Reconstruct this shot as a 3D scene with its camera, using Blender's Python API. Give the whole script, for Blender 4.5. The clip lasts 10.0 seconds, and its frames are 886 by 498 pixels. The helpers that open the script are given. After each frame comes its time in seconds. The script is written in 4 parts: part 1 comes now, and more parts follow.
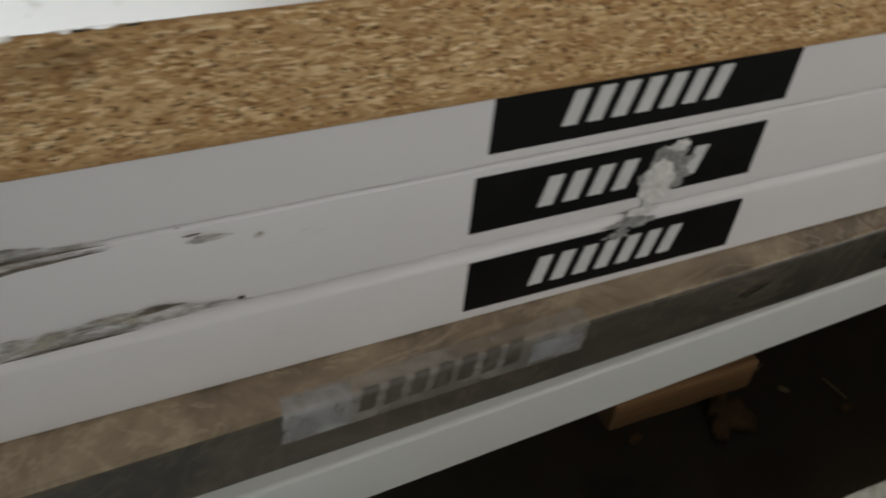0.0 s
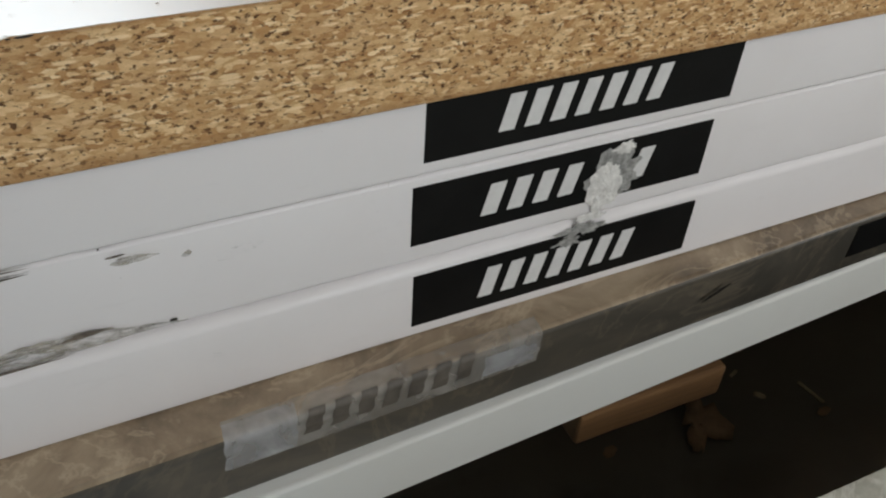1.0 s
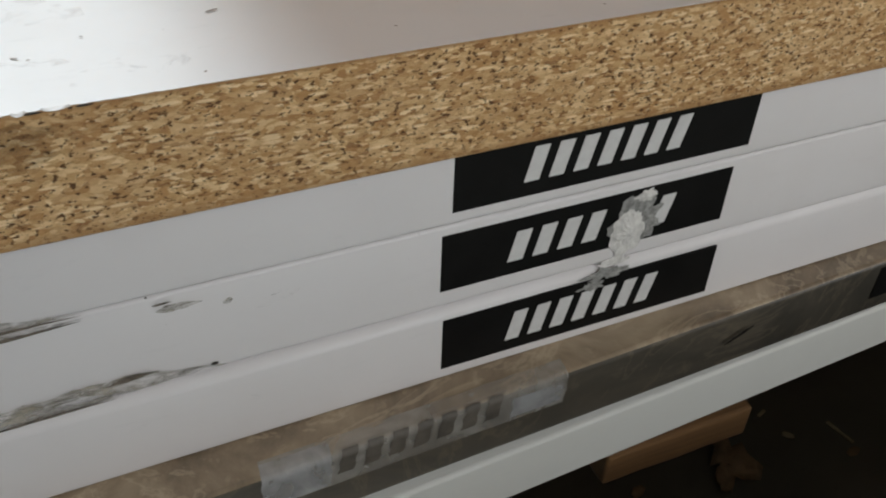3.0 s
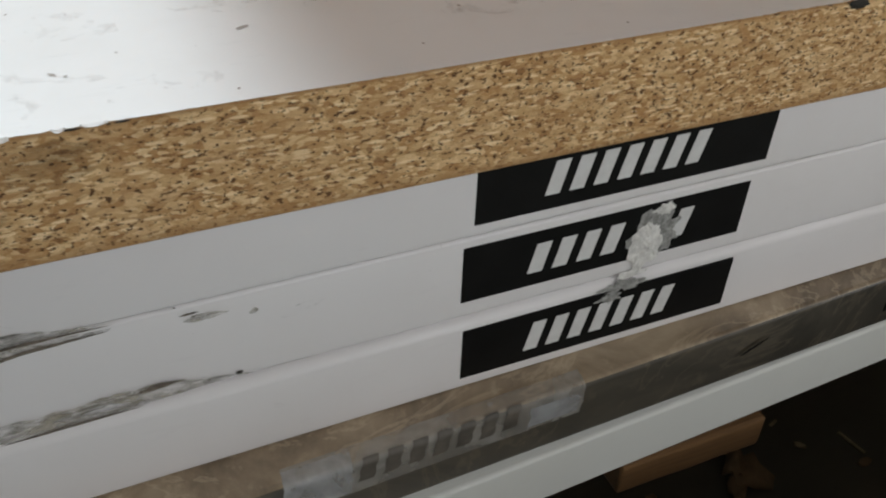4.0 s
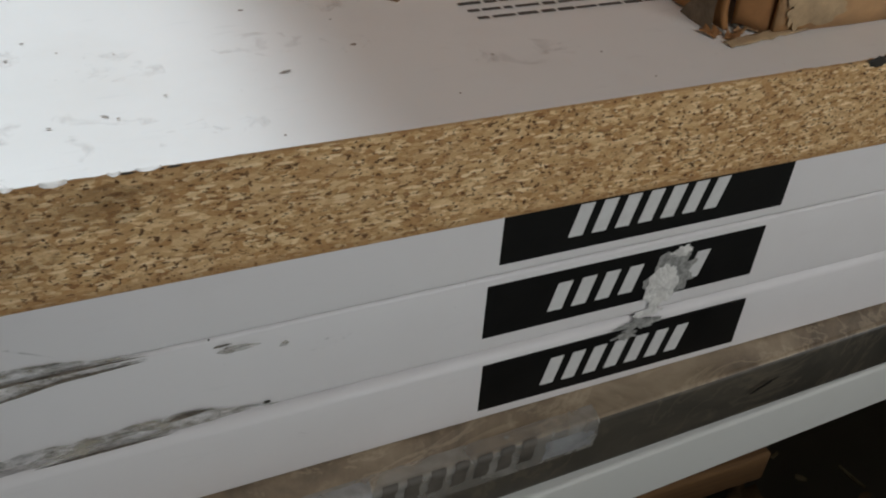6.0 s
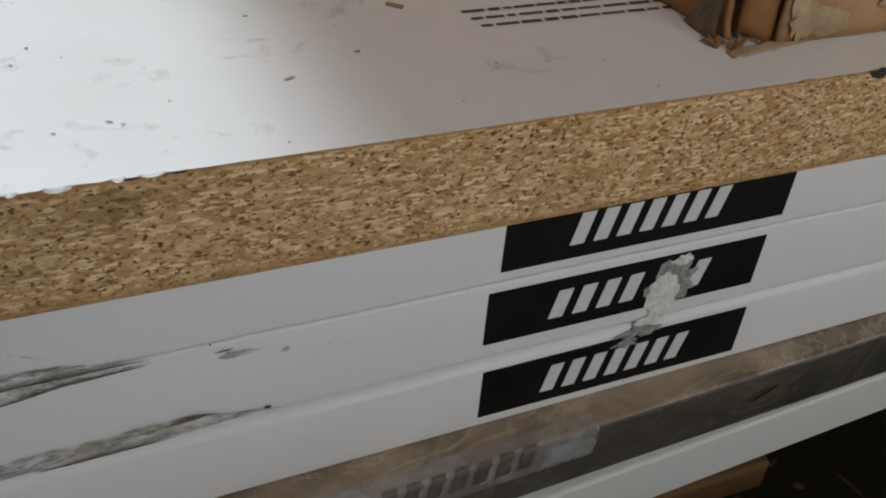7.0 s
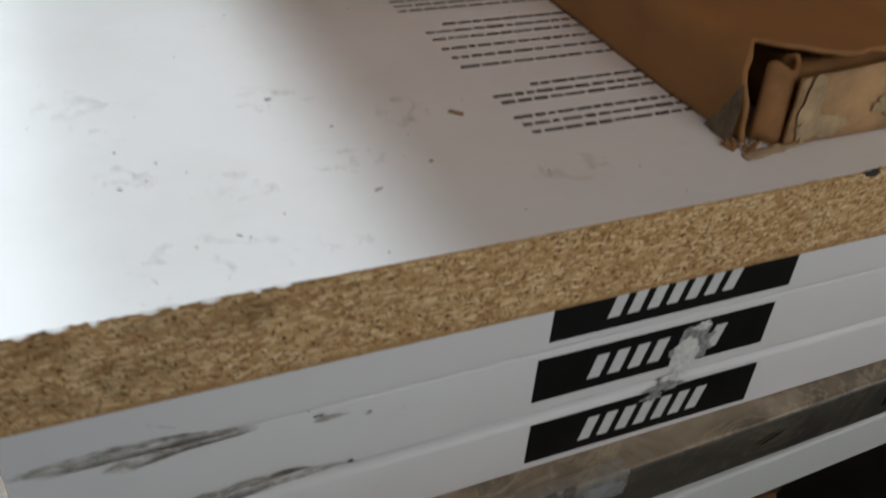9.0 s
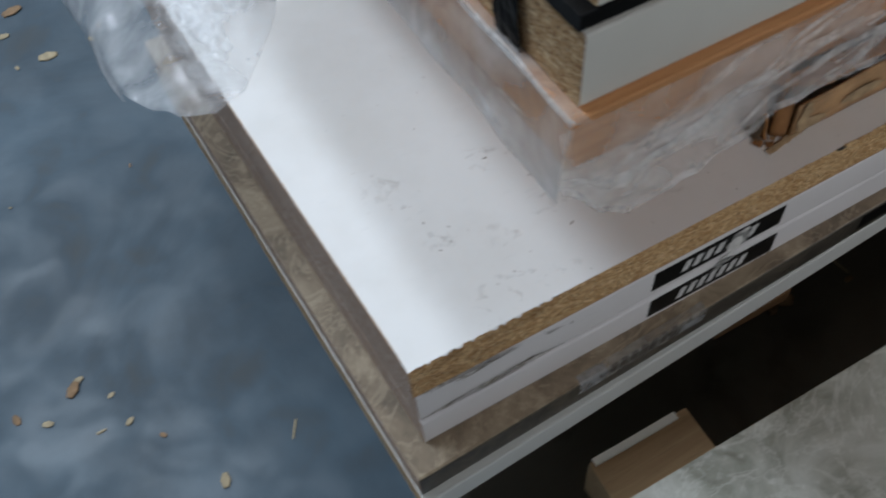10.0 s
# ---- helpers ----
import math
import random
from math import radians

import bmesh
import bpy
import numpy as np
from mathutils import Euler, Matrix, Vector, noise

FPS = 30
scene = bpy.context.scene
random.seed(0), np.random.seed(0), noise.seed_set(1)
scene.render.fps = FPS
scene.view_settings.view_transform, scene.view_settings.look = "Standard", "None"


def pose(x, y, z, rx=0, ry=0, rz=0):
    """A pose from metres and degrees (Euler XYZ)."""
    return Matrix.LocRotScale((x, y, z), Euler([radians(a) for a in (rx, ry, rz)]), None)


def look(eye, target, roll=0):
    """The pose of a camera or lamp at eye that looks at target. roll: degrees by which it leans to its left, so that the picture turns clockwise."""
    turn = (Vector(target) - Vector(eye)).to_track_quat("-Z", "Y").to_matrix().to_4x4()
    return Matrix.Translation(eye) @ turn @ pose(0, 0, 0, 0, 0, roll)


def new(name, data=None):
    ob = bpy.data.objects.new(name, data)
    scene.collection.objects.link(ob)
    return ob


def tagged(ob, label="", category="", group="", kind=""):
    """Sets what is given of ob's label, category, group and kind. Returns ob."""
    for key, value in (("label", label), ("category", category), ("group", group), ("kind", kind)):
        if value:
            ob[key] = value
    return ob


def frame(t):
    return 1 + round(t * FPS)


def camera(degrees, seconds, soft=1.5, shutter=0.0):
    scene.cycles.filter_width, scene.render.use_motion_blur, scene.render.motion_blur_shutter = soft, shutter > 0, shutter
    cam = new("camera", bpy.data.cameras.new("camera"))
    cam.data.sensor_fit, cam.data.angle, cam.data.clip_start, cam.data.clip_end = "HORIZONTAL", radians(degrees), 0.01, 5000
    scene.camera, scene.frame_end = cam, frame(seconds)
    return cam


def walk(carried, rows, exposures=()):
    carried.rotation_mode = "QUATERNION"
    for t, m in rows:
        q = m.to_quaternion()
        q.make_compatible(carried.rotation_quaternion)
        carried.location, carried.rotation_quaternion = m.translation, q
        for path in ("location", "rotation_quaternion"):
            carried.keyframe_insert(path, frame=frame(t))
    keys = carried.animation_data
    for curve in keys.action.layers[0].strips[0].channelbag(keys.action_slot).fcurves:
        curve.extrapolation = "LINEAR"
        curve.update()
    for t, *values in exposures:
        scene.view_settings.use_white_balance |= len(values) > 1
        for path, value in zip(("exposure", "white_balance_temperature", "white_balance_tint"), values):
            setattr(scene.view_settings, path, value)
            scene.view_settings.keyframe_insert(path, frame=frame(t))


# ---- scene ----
cam = camera(53.2, 10.0, soft=2.0, shutter=0.5)
PATH = [
    (0, (-0.123, -0.22, 0.485), (0.56, 1.108, -0.845), 6.0),
    (0.1, (-0.1154, -0.2216, 0.4822), (0.5876, 1.106, -0.8374), 5.48),
    (0.2, (-0.1095, -0.2228, 0.48), (0.609, 1.1044, -0.8315), 5.08),
    (0.3, (-0.1069, -0.2234, 0.479), (0.6187, 1.1038, -0.8288), 4.9),
    (0.5, (-0.104, -0.224, 0.478), (0.629, 1.103, -0.826), 4.7),
    (1, (-0.104, -0.224, 0.478), (0.606, 1.127, -0.814), 4.1),
    (1.5, (-0.104, -0.226, 0.481), (0.594, 1.163, -0.777), 3.7),
    (2, (-0.105, -0.229, 0.485), (0.578, 1.176, -0.763), 2.8),
    (2.5, (-0.107, -0.231, 0.488), (0.57, 1.185, -0.751), 2.4),
    (4, (-0.114, -0.23, 0.494), (0.547, 1.206, -0.731), 2.4),
    (4.5, (-0.122, -0.23, 0.503), (0.547, 1.204, -0.722), 2.7),
    (5, (-0.125, -0.227, 0.506), (0.548, 1.212, -0.709), 3.7),
    (5.5, (-0.125, -0.227, 0.506), (0.549, 1.219, -0.701), 4.0),
    (7, (-0.126, -0.226, 0.508), (0.552, 1.226, -0.69), 4.7),
    (7.5, (-0.126, -0.226, 0.508), (0.552, 1.229, -0.685), 5.0),
    (8, (-0.129, -0.225, 0.509), (0.55, 1.232, -0.681), 5.3),
    (8.5, (-0.134, -0.229, 0.518), (0.548, 1.23, -0.668), 5.1),
    (9, (-0.164, -0.239, 0.561), (0.529, 1.22, -0.619), 4.7),
    (9.2, (-0.167, -0.235, 0.593), (0.545, 1.208, -0.594), 4.6),
    (9.4, (-0.192, -0.254, 0.678), (0.49, 1.124, -0.6), 2.7),
    (9.5, (-0.216, -0.258, 0.726), (0.462, 1.079, -0.598), 1.7),
    (9.6, (-0.236, -0.264, 0.778), (0.395, 1.002, -0.636), -0.6),
    (9.7, (-0.246, -0.263, 0.813), (0.316, 0.919, -0.699), -3.1),
    (9.8, (-0.269, -0.27, 0.853), (0.243, 0.825, -0.74), -4.3),
    (10, (-0.297, -0.262, 0.889), (0.164, 0.767, -0.763), -5.8),
]
walk(cam, [(t, look(eye, target, roll)) for t, eye, target, roll in PATH],
     [(0, -0.04, 6750, 6), (0.5, 0.46, 6500, 6), (1, 0.58, 6500, 6), (2.5, 0.36, 6500, 6), (4, 0.24, 6500, 6), (5.5, 0.04, 6450, 6),
      (8.5, 0.0, 6400, 6), (9.2, -0.15, 6400, 6), (10, -0.45, 6150, 8)])

# ---- world and light ----
FLOOR = 0.015
world = bpy.data.worlds.new("sky")
scene.world = world
world.use_nodes = True
_sky = world.node_tree.nodes.new("ShaderNodeTexSky")
_sky.sky_type, _sky.sun_disc = "NISHITA", False
_sky.sun_elevation, _sky.sun_rotation = radians(40), radians(200)
world.node_tree.links.new(_sky.outputs[0], world.node_tree.nodes["Background"].inputs[0])
world.node_tree.nodes["Background"].inputs[1].default_value = 0.1


def opening_light(name, at, size_x, size_y, watts, colour):
    lamp = bpy.data.lights.new(name, "AREA")
    lamp.shape, lamp.size, lamp.size_y, lamp.energy, lamp.color = "RECTANGLE", size_x, size_y, watts, colour
    ob = new(name, lamp)
    ob.matrix_world = at
    return ob


SKY_A = (-2.05, -1.15)      # roof light strips, x from and to
SKY_B = (0.10, 0.50)
CEIL = 4.0
opening_light("roof_light_a", pose((SKY_A[0] + SKY_A[1]) / 2, 2.8, CEIL + 0.03), SKY_A[1] - SKY_A[0], 3.8, 250, (0.82, 0.91, 1.0))
opening_light("roof_light_b", pose((SKY_B[0] + SKY_B[1]) / 2, 2.8, CEIL + 0.03), SKY_B[1] - SKY_B[0], 3.8, 90, (0.84, 0.92, 1.0))
# Fill lamp added on the left to lift the shaded sheet and ends.
opening_light("west_fill_light", pose(-3.98, 1.5, 3.2, 90, 0, -90), 3.0, 1.0, 9, (0.90, 0.95, 1.0))
# Added front fill from behind the camera, set high to keep the gap dark.
opening_light("south_fill_light", pose(0.3, -3.98, 2.9, 90, 0, 0), 3.6, 1.3, 97, (1.0, 0.97, 0.955))

# ---- materials ----


def material(name):
    m = bpy.data.materials.new(name)
    m.use_nodes = True
    return m, m.node_tree.nodes, m.node_tree.links, m.node_tree.nodes["Principled BSDF"]


def node(nodes, kind, **values):
    n = nodes.new(kind)
    for key, value in values.items():
        n.inputs[key.replace("_", " ")].default_value = value
    return n


def coords(nodes, links, scale=(1, 1, 1), rot=(0, 0, 0)):
    c = nodes.new("ShaderNodeTexCoord")
    m = nodes.new("ShaderNodeMapping")
    m.inputs["Scale"].default_value = scale
    m.inputs["Rotation"].default_value = rot
    links.new(c.outputs["Object"], m.inputs["Vector"])
    return m.outputs[0]


def ramp(nodes, links, value, stops, constant=False):
    r = nodes.new("ShaderNodeValToRGB")
    if constant:
        r.color_ramp.interpolation = "CONSTANT"
    el = r.color_ramp.elements
    while len(el) > 1:
        el.remove(el[-1])
    for i, (p, c) in enumerate(stops):
        e = el[0] if i == 0 else el.new(p)
        e.position = p
        e.color = (*c, 1) if len(c) == 3 else c
    links.new(value, r.inputs[0])
    return r.outputs[0]


def grey(v):
    return (v, v, v)


def mix(nodes, links, fac, a, b, mode="MIX"):
    m = nodes.new("ShaderNodeMix")
    m.data_type, m.blend_type = "RGBA", mode
    for sock, v in ((m.inputs[0], fac), (m.inputs[6], a), (m.inputs[7], b)):
        if isinstance(v, bpy.types.NodeSocket):
            links.new(v, sock)
        elif isinstance(v, (int, float)):
            sock.default_value = v
        else:
            sock.default_value = (*v, 1)
    return m.outputs[2]


def noise_tex(nodes, links, vec, scale, detail=4.0, rough=0.55, dist=0.0):
    n = node(nodes, "ShaderNodeTexNoise", Scale=scale, Detail=detail, Roughness=rough, Distortion=dist)
    links.new(vec, n.inputs["Vector"])
    return n.outputs[0]


def bump(nodes, links, bsdf, height, strength, distance):
    b = node(nodes, "ShaderNodeBump", Strength=strength, Distance=distance)
    links.new(height, b.inputs["Height"])
    links.new(b.outputs[0], bsdf.inputs["Normal"])


def white_laminate(name, base, rough, dirt=0.5, seed=0.0):
    m, n, l, p = material(name)
    v = coords(n, l, (1, 1, 1), (seed, 0, 0))
    big = noise_tex(n, l, v, 9, 5, 0.6)
    fine = noise_tex(n, l, v, 160, 3, 0.6)
    streak = noise_tex(n, l, coords(n, l, (14, 60, 60), (0, seed, 0)), 3, 5, 0.65)
    d = mix(n, l, dirt, base, tuple(c * k for c, k in zip(base, (0.80, 0.77, 0.73))))
    col = mix(n, l, ramp(n, l, big, [(0.45, grey(0)), (0.75, grey(1))]), base, d)
    col = mix(n, l, ramp(n, l, streak, [(0.62, grey(0)), (0.8, grey(0.55 * dirt))]), col, tuple(c * 0.62 for c in base))
    specks = ramp(n, l, noise_tex(n, l, v, 520, 2, 0.5), [(0.765, grey(0)), (0.79, grey(0.6 * dirt))])
    col = mix(n, l, specks, col, (0.2, 0.17, 0.14))
    l.new(col, p.inputs["Base Color"])
    l.new(ramp(n, l, big, [(0.3, grey(rough)), (0.8, grey(min(1, rough + 0.15)))]), p.inputs["Roughness"])
    bump(n, l, p, fine, 0.06, 0.0006)
    return m


def chipboard(name, tint=(1, 1, 1), along=0, size=1.0, skin=None):
    """Raw particle board: flat chips of several tones pressed in layers, coarse in the core, with fine dense skins."""
    m, n, l, p = material(name)
    k = 1000 / size
    step = [k / 1.3, k / 1.3, k / 1.3]
    step[along] = k / 3.0
    v = coords(n, l, tuple(step))
    w = node(n, "ShaderNodeTexNoise", Scale=0.9, Detail=3.0)
    l.new(v, w.inputs["Vector"])

    def warped(amount):
        vv = n.new("ShaderNodeVectorMath")
        vv.operation = "MULTIPLY_ADD"
        vv.inputs[1].default_value = (amount,) * 3
        l.new(w.outputs["Color"], vv.inputs[0])
        l.new(v, vv.inputs[2])
        return vv.outputs[0]

    bent, straight = warped(1.5), warped(0.5)

    def chips(scale, vec, stops):
        t = node(n, "ShaderNodeTexVoronoi", Scale=scale, Randomness=1.0)
        l.new(vec, t.inputs["Vector"])
        sep = n.new("ShaderNodeSeparateColor")
        l.new(t.outputs["Color"], sep.inputs[0])
        return ramp(n, l, sep.outputs[0], stops, True), sep

    T = lambda c: tuple(a * b for a, b in zip(c, tint))
    coarse, ra = chips(0.48, straight, [(0, T((0.44, 0.30, 0.17))), (0.22, T((0.53, 0.39, 0.25))), (0.45, T((0.37, 0.23, 0.115))),
                                    (0.62, T((0.62, 0.49, 0.33))), (0.82, T((0.48, 0.34, 0.20)))])
    fine, rb = chips(1.15, straight, [(0, T((0.47, 0.33, 0.19))), (0.28, T((0.33, 0.19, 0.09))), (0.46, T((0.64, 0.52, 0.36))),
                                 (0.66, T((0.40, 0.25, 0.125))), (0.84, T((0.20, 0.10, 0.042))), (0.93, T((0.72, 0.63, 0.48)))])
    col = mix(n, l, ramp(n, l, ra.outputs[1], [(0.3, grey(0.25)), (0.7, grey(0.85))]), coarse, fine)
    # long pale flakes lying flat
    long_step = list(step)
    long_step[along] = k / 7.0
    fl = node(n, "ShaderNodeTexVoronoi", Scale=0.8, Randomness=1.0)
    l.new(coords(n, l, tuple(long_step), (0.02, 0.03, 0.02)), fl.inputs["Vector"])
    fs = n.new("ShaderNodeSeparateColor")
    l.new(fl.outputs["Color"], fs.inputs[0])
    near = ramp(n, l, fl.outputs["Distance"], [(0.30, grey(1)), (0.48, grey(0))])
    chosen = mix(n, l, 1.0, near, ramp(n, l, fs.outputs[0], [(0.0, grey(0)), (0.80, grey(0.85))], True), "MULTIPLY")
    col = mix(n, l, chosen, col, T((0.74, 0.64, 0.49)))
    # fibres, pores and dark bark specks
    fibre = noise_tex(n, l, straight, 2.2, 6, 0.75, 0.3)
    col = mix(n, l, ramp(n, l, fibre, [(0.30, grey(0.40)), (0.46, grey(0))]), col, T((0.22, 0.12, 0.05)))
    col = mix(n, l, ramp(n, l, fibre, [(0.55, grey(0)), (0.75, grey(0.5))]), col, T((0.70, 0.58, 0.42)))
    pit_step = [k / 1.2] * 3
    pit_step[along] = k / 1.9
    pits = ramp(n, l, noise_tex(n, l, coords(n, l, tuple(pit_step)), 0.85, 3, 0.6), [(0.582, grey(0)), (0.625, grey(0.95))])
    col = mix(n, l, pits, col, T((0.080, 0.038, 0.015)))
    tone = noise_tex(n, l, coords(n, l), 26, 4)
    col = mix(n, l, ramp(n, l, tone, [(0.45, grey(0)), (0.72, grey(0.35))]), col, T((0.30, 0.18, 0.09)))
    if skin:
        c = n.new("ShaderNodeTexCoord")
        xyz = n.new("ShaderNodeSeparateXYZ")
        l.new(c.outputs["Object"], xyz.inputs[0])
        at = node(n, "ShaderNodeMapRange", From_Min=skin[0], From_Max=skin[1])
        l.new(xyz.outputs[2], at.inputs["Value"])
        edge = ramp(n, l, at.outputs[0], [(0.0, grey(0.75)), (0.05, grey(0.55)), (0.11, grey(0)), (0.955, grey(0)), (0.975, grey(0.8)), (1.0, grey(0.9))])
        col = mix(n, l, edge, col, T((0.30, 0.18, 0.09)))
    l.new(col, p.inputs["Base Color"])
    p.inputs["Roughness"].default_value = 0.85
    h = mix(n, l, 0.4, ramp(n, l, pits, [(0, grey(0.7)), (1, grey(0))]), rb.outputs[1])
    bump(n, l, p, h, 0.6, 0.0007)
    return m


def plain(name, base, rough, var=0.25, scale=40, metal=0.0, bumpy=0.15):
    m, n, l, p = material(name)
    v = coords(n, l)
    a = noise_tex(n, l, v, scale, 5, 0.6)
    b = noise_tex(n, l, v, scale * 7, 3, 0.6)
    col = mix(n, l, ramp(n, l, a, [(0.3, grey(0)), (0.7, grey(1))]), tuple(c * (1 - var) for c in base), tuple(min(1, c * (1 + var)) for c in base))
    l.new(col, p.inputs["Base Color"])
    p.inputs["Roughness"].default_value = rough
    p.inputs["Metallic"].default_value = metal
    bump(n, l, p, b, bumpy, 0.0008)
    return m


def stone_laminate(name, dark, mid, light, rough, scale):
    """Veined stone print under a satin laminate."""
    m, n, l, p = material(name)
    v = coords(n, l)
    a = noise_tex(n, l, v, scale, 7, 0.65, 1.2)
    veins = noise_tex(n, l, v, scale * 0.8, 6, 0.6, 3.5)
    sp = noise_tex(n, l, v, scale * 9, 4, 0.6)
    col = ramp(n, l, a, [(0.3, dark), (0.5, mid), (0.68, tuple(0.5 * (x + y) for x, y in zip(mid, light)))])
    vein = ramp(n, l, veins, [(0.47, grey(0)), (0.5, grey(0.4)), (0.53, grey(0))])
    col = mix(n, l, vein, col, light)
    col = mix(n, l, ramp(n, l, sp, [(0.58, grey(0)), (0.75, grey(0.5))]), col, light)
    l.new(col, p.inputs["Base Color"])
    p.inputs["Roughness"].default_value = rough
    bump(n, l, p, sp, 0.05, 0.0005)
    return m


def wood(name, base, dark, along):
    m, n, l, p = material(name)
    v = coords(n, l, tuple(3 if a else 60 for a in along))
    g = noise_tex(n, l, v, 2.2, 6, 0.65, 0.6)
    f = noise_tex(n, l, v, 9, 4, 0.6)
    col = mix(n, l, ramp(n, l, g, [(0.35, grey(0)), (0.68, grey(1))]), base, dark)
    col = mix(n, l, ramp(n, l, f, [(0.55, grey(0)), (0.8, grey(0.5))]), col, tuple(c * 0.5 for c in dark))
    l.new(col, p.inputs["Base Color"])
    p.inputs["Roughness"].default_value = 0.8
    bump(n, l, p, f, 0.3, 0.0008)
    return m


def film(name, body, colour=(0.86, 0.87, 0.88), rough=0.22, scale=30, lo=0.1):
    """Thin clear packing film: mostly see-through, milky where it creases."""
    m, n, l, p = material(name)
    v = coords(n, l)
    w = noise_tex(n, l, v, scale, 4, 0.5, 0.4)
    milky = ramp(n, l, w, [(0.38, grey(lo)), (0.72, grey(body))])
    clear = n.new("ShaderNodeBsdfTransparent")
    clear.inputs[0].default_value = (0.97, 0.97, 0.97, 1)
    p.inputs["Base Color"].default_value = (*colour, 1)
    p.inputs["Roughness"].default_value = rough
    trans = n.new("ShaderNodeBsdfTranslucent")
    trans.inputs[0].default_value = (*colour, 1)
    half = n.new("ShaderNodeMixShader")
    half.inputs[0].default_value = 0.4
    l.new(p.outputs[0], half.inputs[1])
    l.new(trans.outputs[0], half.inputs[2])
    ms = n.new("ShaderNodeMixShader")
    l.new(milky, ms.inputs[0])
    l.new(clear.outputs[0], ms.inputs[1])
    l.new(half.outputs[0], ms.inputs[2])
    l.new(ms.outputs[0], n["Material Output"].inputs[0])
    bump(n, l, p, w, 0.5, 0.003)
    return m


def dirt_film(name, base, dark, cover, scale, stretch=3.0, strength=0.8):
    """Grime rubbed into a surface, breaking up at its edges."""
    m, n, l, p = material(name)
    v = coords(n, l, (1, stretch, stretch))
    w = noise_tex(n, l, v, scale, 6, 0.7, 0.5)
    t = noise_tex(n, l, v, scale * 0.45, 4, 0.6)
    l.new(mix(n, l, ramp(n, l, t, [(0.4, grey(0)), (0.62, grey(1))]), base, dark), p.inputs["Base Color"])
    p.inputs["Roughness"].default_value = 0.8
    clear = n.new("ShaderNodeBsdfTransparent")
    ms = n.new("ShaderNodeMixShader")
    l.new(ramp(n, l, w, [(0.5 - cover, grey(0)), (0.76 - cover, grey(strength))]), ms.inputs[0])
    l.new(clear.outputs[0], ms.inputs[1])
    l.new(p.outputs[0], ms.inputs[2])
    l.new(ms.outputs[0], n["Material Output"].inputs[0])
    return m


M_WHITE = white_laminate("white_laminate", (0.795, 0.775, 0.785), 0.45, 0.25)
M_WHITE_COOL = white_laminate("pale_green_white_laminate", (0.68, 0.695, 0.67), 0.45, 0.3, 2.1)
M_WHITE_TOP = white_laminate("white_backing", (0.78, 0.765, 0.75), 0.38, 0.45, 0.7)
M_WHITE_WARM = white_laminate("cream_laminate", (0.76, 0.75, 0.69), 0.4, 0.3, 1.3)
M_CHIP = chipboard("particle_board", (1.28, 1.13, 0.88), 0, 0.85, (0.339, 0.3793))
M_CHIP_RAW = chipboard("particle_board_raw", (0.95, 0.86, 0.72), 1, 0.85)
M_CHIP_END = chipboard("particle_board_end", (0.95, 0.98, 1.25), 1, 0.6)
M_CHIP_PALE = chipboard("particle_board_pale", (1.0, 0.95, 0.85), 0, 1.2)
# One marble print in two tones: lit on top, shaded on the front.
M_MARBLE = stone_laminate("tan_marble_laminate", (0.095, 0.072, 0.050), (0.25, 0.190, 0.128), (0.54, 0.44, 0.31), 0.42, 12)
M_MARBLE_SHADED = stone_laminate("shaded_marble_front", (0.032, 0.030, 0.025), (0.068, 0.061, 0.049), (0.17, 0.14, 0.10), 0.40, 10)
M_PALE = stone_laminate("pale_stone_laminate", (0.25, 0.25, 0.20), (0.52, 0.53, 0.47), (0.82, 0.83, 0.79), 0.5, 13)
M_BLACK = plain("black_sticker", (0.005, 0.005, 0.005), 0.5, 0.3, 60, 0, 0.05)
M_BLACK.node_tree.nodes["Principled BSDF"].inputs["Specular IOR Level"].default_value = 0.15
M_BAR = plain("white_print", (0.60, 0.60, 0.60), 0.45, 0.06, 200, 0, 0.03)
M_BAR_FADED = plain("faded_print", (0.075, 0.066, 0.055), 0.6, 0.35, 120)
M_INK = plain("grey_ink", (0.085, 0.074, 0.066), 0.7, 0.35, 300)
M_TAPE = film("tape_film", 0.5, (0.66, 0.64, 0.60), 0.35, 60, 0.22)
M_TAPE_MILK = film("milky_tape", 0.65, (0.62, 0.64, 0.67), 0.3, 70, 0.3)
M_FILM = film("packing_film", 0.72, scale=24, lo=0.18)
M_CREASE = film("film_crease", 0.8, (0.9, 0.9, 0.9), 0.25, 60, 0.2)
M_FILM_THIN = film("packing_film_thin", 0.75, (0.92, 0.94, 0.97), 0.10, 20, 0.2)
M_TORN = plain("torn_paper", (0.72, 0.71, 0.69), 0.9, 0.2, 260, 0, 0.9)
M_TORN_GREY = plain("torn_edge", (0.32, 0.32, 0.31), 0.9, 0.5, 400, 0, 0.9)
M_CARD = plain("brown_cardboard", (0.29, 0.135, 0.042), 0.8, 0.18, 12, 0, 0.2)
M_CARD_TORN = plain("torn_brown_paper", (0.38, 0.27, 0.155), 0.9, 0.3, 90, 0, 0.7)
M_LINER = plain("cardboard_liner", (0.15, 0.105, 0.065), 0.9, 0.5, 150, 0, 0.9)
M_CARD_IN = plain("cardboard_inside", (0.27, 0.125, 0.042), 0.85, 0.3, 40, 0, 0.4)
M_CARD_PALE = plain("parcel_tape", (0.40, 0.235, 0.11), 0.55, 0.35, 38, 0, 0.4)
M_ORANGE = wood("orange_board", (0.72, 0.38, 0.17), (0.60, 0.28, 0.11), (1, 0, 0))
